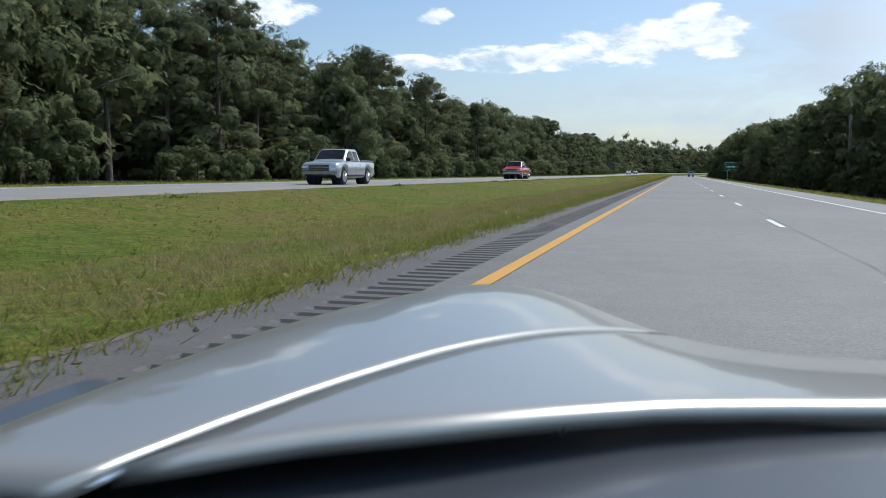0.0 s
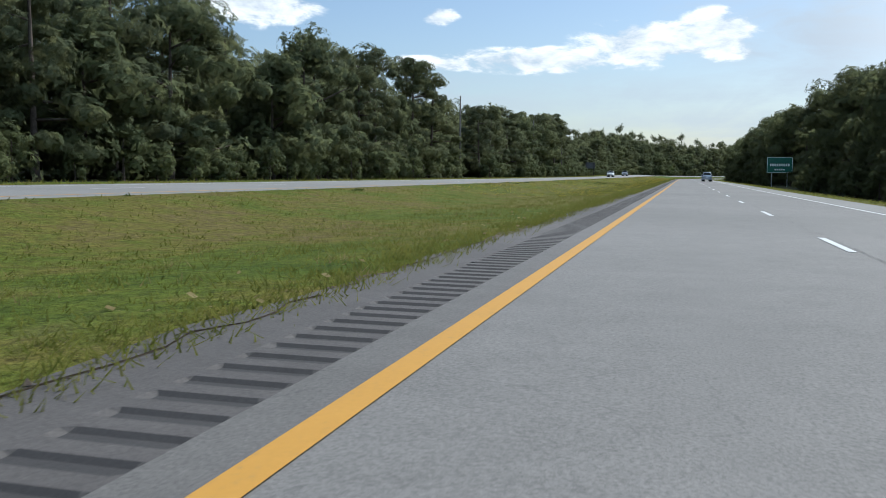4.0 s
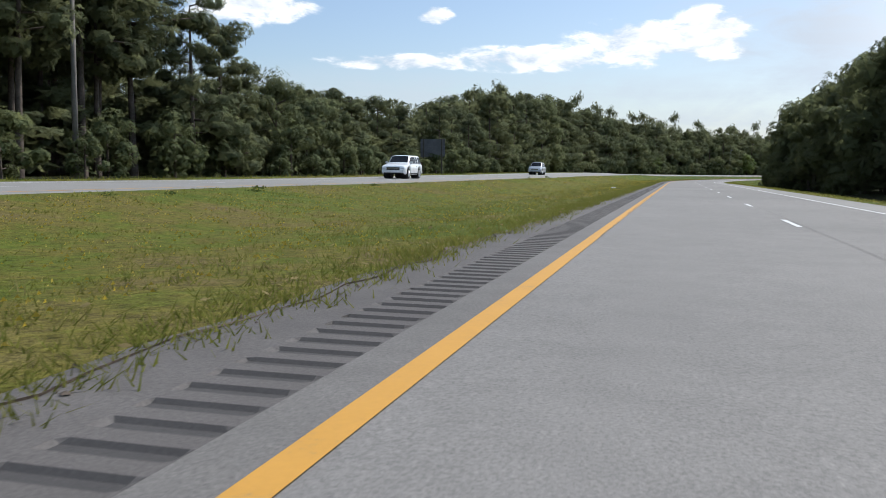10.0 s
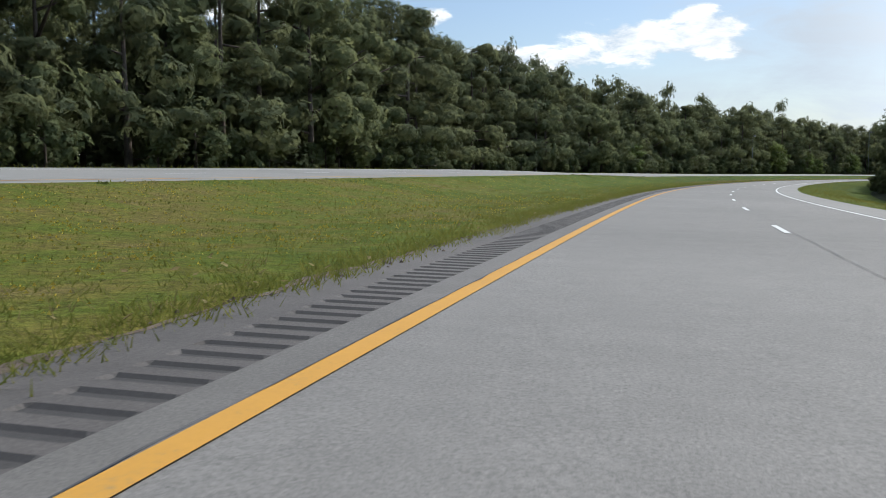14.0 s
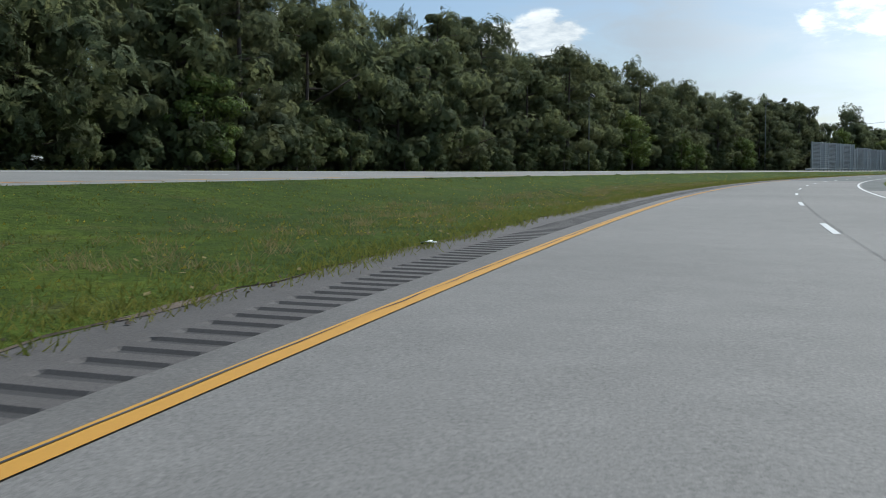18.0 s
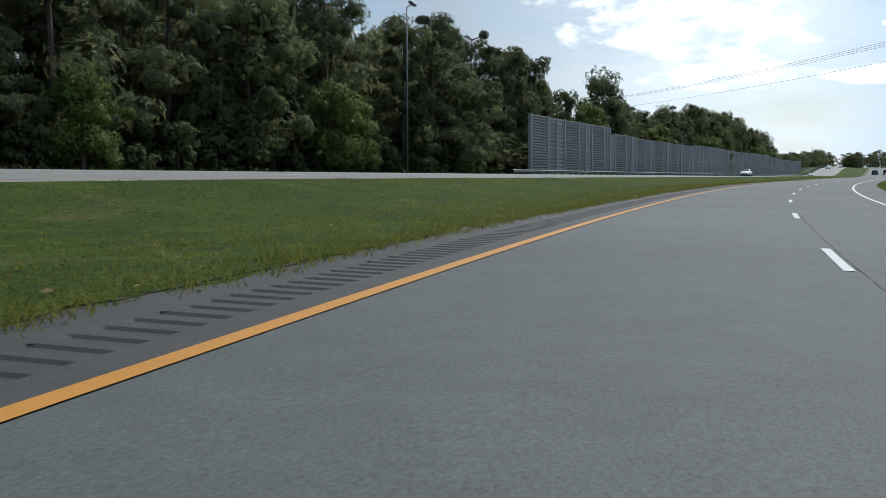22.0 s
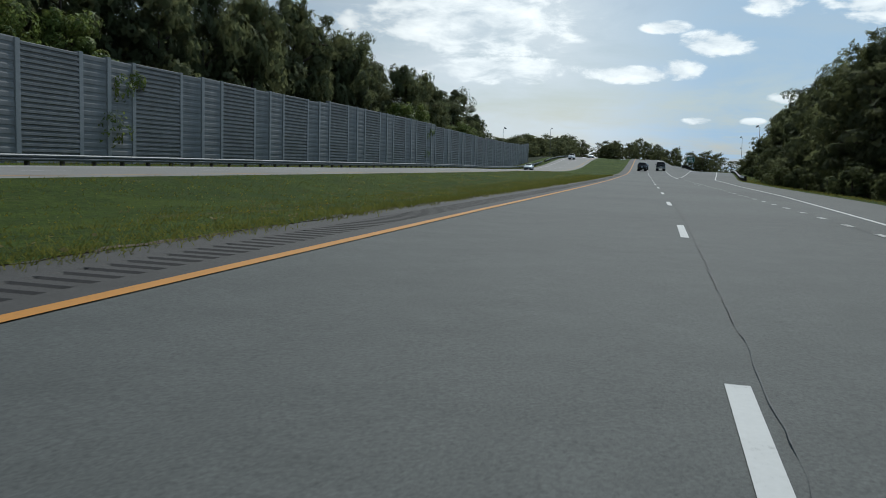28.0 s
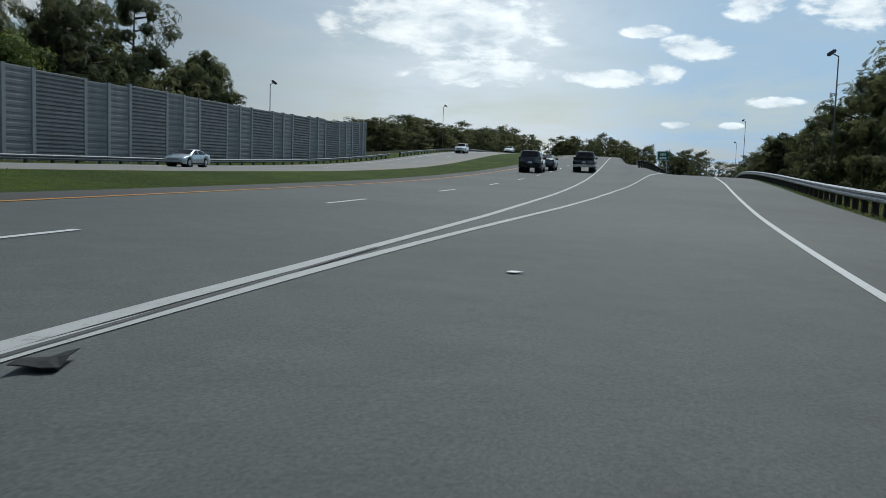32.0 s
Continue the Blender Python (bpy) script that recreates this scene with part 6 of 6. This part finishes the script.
    rod(bm, (-0.62, 0.42, 0.798), (0.0, 0.47, 0.798), 0.011, 0.008, 6)
    part("wiper_arm", bm, M_BLACK, cowl)
    return tagged(root, "low silver car with a crowned bonnet and swollen wings", "car", "vehicles on the road")


carrier_car()


# ---- litter ----
def scrap(s, o, size, label, mat, seed, name="litter", flat=0.3, long=1.0):
    rng = np.random.default_rng(seed)
    bm = bmesh.new()
    bmesh.ops.create_grid(bm, x_segments=3, y_segments=3, size=size / 2)
    for v in bm.verts:
        v.co.z = float(rng.uniform(0, size * flat))
        v.co.x *= float(rng.uniform(0.7, 1.2)) * long
        v.co.y /= long
    bmesh.ops.solidify(bm, geom=bm.faces[:], thickness=0.006)
    ob = new(name, from_bm(name, bm, mat))
    p = P3(s, o, 0.03 if o < -1.5 else 0.014)
    ob.matrix_world = Matrix.Translation(p) @ pose(0, 0, 0, 0, 0, float(rng.uniform(0, 360)))
    return tagged(ob, label, "litter", "scraps of litter")


for i, (s, o, z) in enumerate(((260.9, -5.6, 0.2), (264, -6.5, 0.1), (384.4, -3.36, 0.42), (636.2, -2.0, 0.1), (729.4, -1.62, 0.18), (118, -8.2, 0.16), (621, -6.1, 0.14), (1012, -7.0, 0.24), (290, -6.8, 0.1), (350, -5.2, 0.1), (579.1, -1.5, 0.3))):
    scrap(s, o, 0.65 * z, "crumpled white scrap of paper lying in the grass", M_SIGNW, 40 + i, flat=0.16)
for i, (s, o, z) in enumerate(((958.7, 6.25, 0.1), (960.3, 6.88, 0.12), (952.9, 6.8, 0.12), (1009.5, 8.8, 0.14))):
    scrap(s, o, z, "flat pale scrap lying on the asphalt", M_SIGNW, 80 + i, flat=0.05)
scrap(1004.6, 7.27, 0.24, "black strip of torn tyre tread lying on the lane", M_TYRE, 60, "tyre_scrap", 0.16, 1.35)


def pebbles():
    """Loose grit and clods along the shoulder's ragged edge."""
    rng = np.random.default_rng(9)
    n = 2600
    s, o = rng.uniform(0, 1010, n), -1.42 + rng.normal(0, 0.12, n)
    x, y = xy(s, o)
    z = z_at(s, np.maximum(o, -1.45)) + 0.01
    r = rng.uniform(0.008, 0.03, n)
    base = np.array([(1, 0, 0), (0, 1, 0), (-1, 0, 0), (0, -1, 0), (0, 0, 1)], float)
    tri = np.array([(0, 1, 4), (1, 2, 4), (2, 3, 4), (3, 0, 4)])
    v = base[None] * r[:, None, None] * rng.uniform(0.6, 1.4, (n, 1, 3)) + np.stack([x, y, z], 1)[:, None]
    tagged(new("grit", tris_mesh("grit", v[:, tri].reshape(-1, 3, 3), M_DIRT)), "loose grit and soil along the shoulder's edge", "grit", "", "stuff")


pebbles()


def fallen_leaves():
    """Dry leaves and pale flecks blown into the grass beside the shoulder."""
    rng = np.random.default_rng(31)
    n = 2400
    s = rng.uniform(-5, 900, n)
    o = -1.5 - np.abs(rng.normal(0, 1.1, n))
    x, y = xy(s, o)
    z = z_at(s, o) + rng.uniform(0.02, 0.07, n)
    r = rng.uniform(0.02, 0.055, n)
    a = rng.uniform(0, 2 * np.pi, n)
    lift = rng.uniform(-0.5, 0.5, (n, 2))
    c = np.stack([x, y, z], 1)
    u = np.stack([np.cos(a) * r, np.sin(a) * r, lift[:, 0] * r], 1)
    w = np.stack([-np.sin(a) * r * 0.6, np.cos(a) * r * 0.6, lift[:, 1] * r], 1)
    t = np.concatenate([np.stack([c - u, c - w, c + u], 1), np.stack([c + u, c + w, c - u], 1)])
    tagged(new("fallen_leaves", tris_mesh("fallen_leaves", t, M_STRAW)), "dry straw-coloured leaves blown into the grass", "leaves", "", "stuff")


def weeds():
    """Low broad-leaved weeds along the far lanes and in patches over the median."""
    rng = np.random.default_rng(77)
    spots = [(410.5, -12.0, 0.34, 0.7), (398.9, -12.0, 0.2, 0.7)]
    spots += [(float(a), -12.0 + float(rng.uniform(-0.1, 0.9)), float(rng.uniform(0.05, 0.1)), float(rng.uniform(2.0, 5.0))) for a in np.sort(rng.uniform(20, 700, 70))]
    spots += [(float(rng.normal(238, 5)), float(rng.uniform(-9.6, -5.2)), float(rng.uniform(0.06, 0.11)), float(rng.uniform(2.5, 5.0))) for _ in range(46)]
    tri = []
    for s, o, h, wide in spots:
        c = np.array(P3(s, o, 0.0))
        for k in range(46):
            d = rng.normal(0, 1, 3)
            d /= np.linalg.norm(d)
            q = c + np.array([d[0] * h * wide, d[1] * h * wide, abs(d[2]) * h]) * rng.uniform(0.3, 1.0)
            e, f = rng.normal(0, h * 0.12 * wide ** 0.7, 3), rng.normal(0, h * 0.12 * wide ** 0.7, 3)
            tri.append((q - e, q + f, q + e))
            tri.append((q + e, q - f * 0.6, q - e))
        tri.append((c + (-0.02, 0, 0), c + (0.02, 0, 0), c + (0, 0, h * 0.8)))
    tagged(new("weeds", tris_mesh("weeds", np.array(tri), M_WEED)), "low dark green weeds in patches over the median", "weeds", "", "stuff")


fallen_leaves()
weeds()
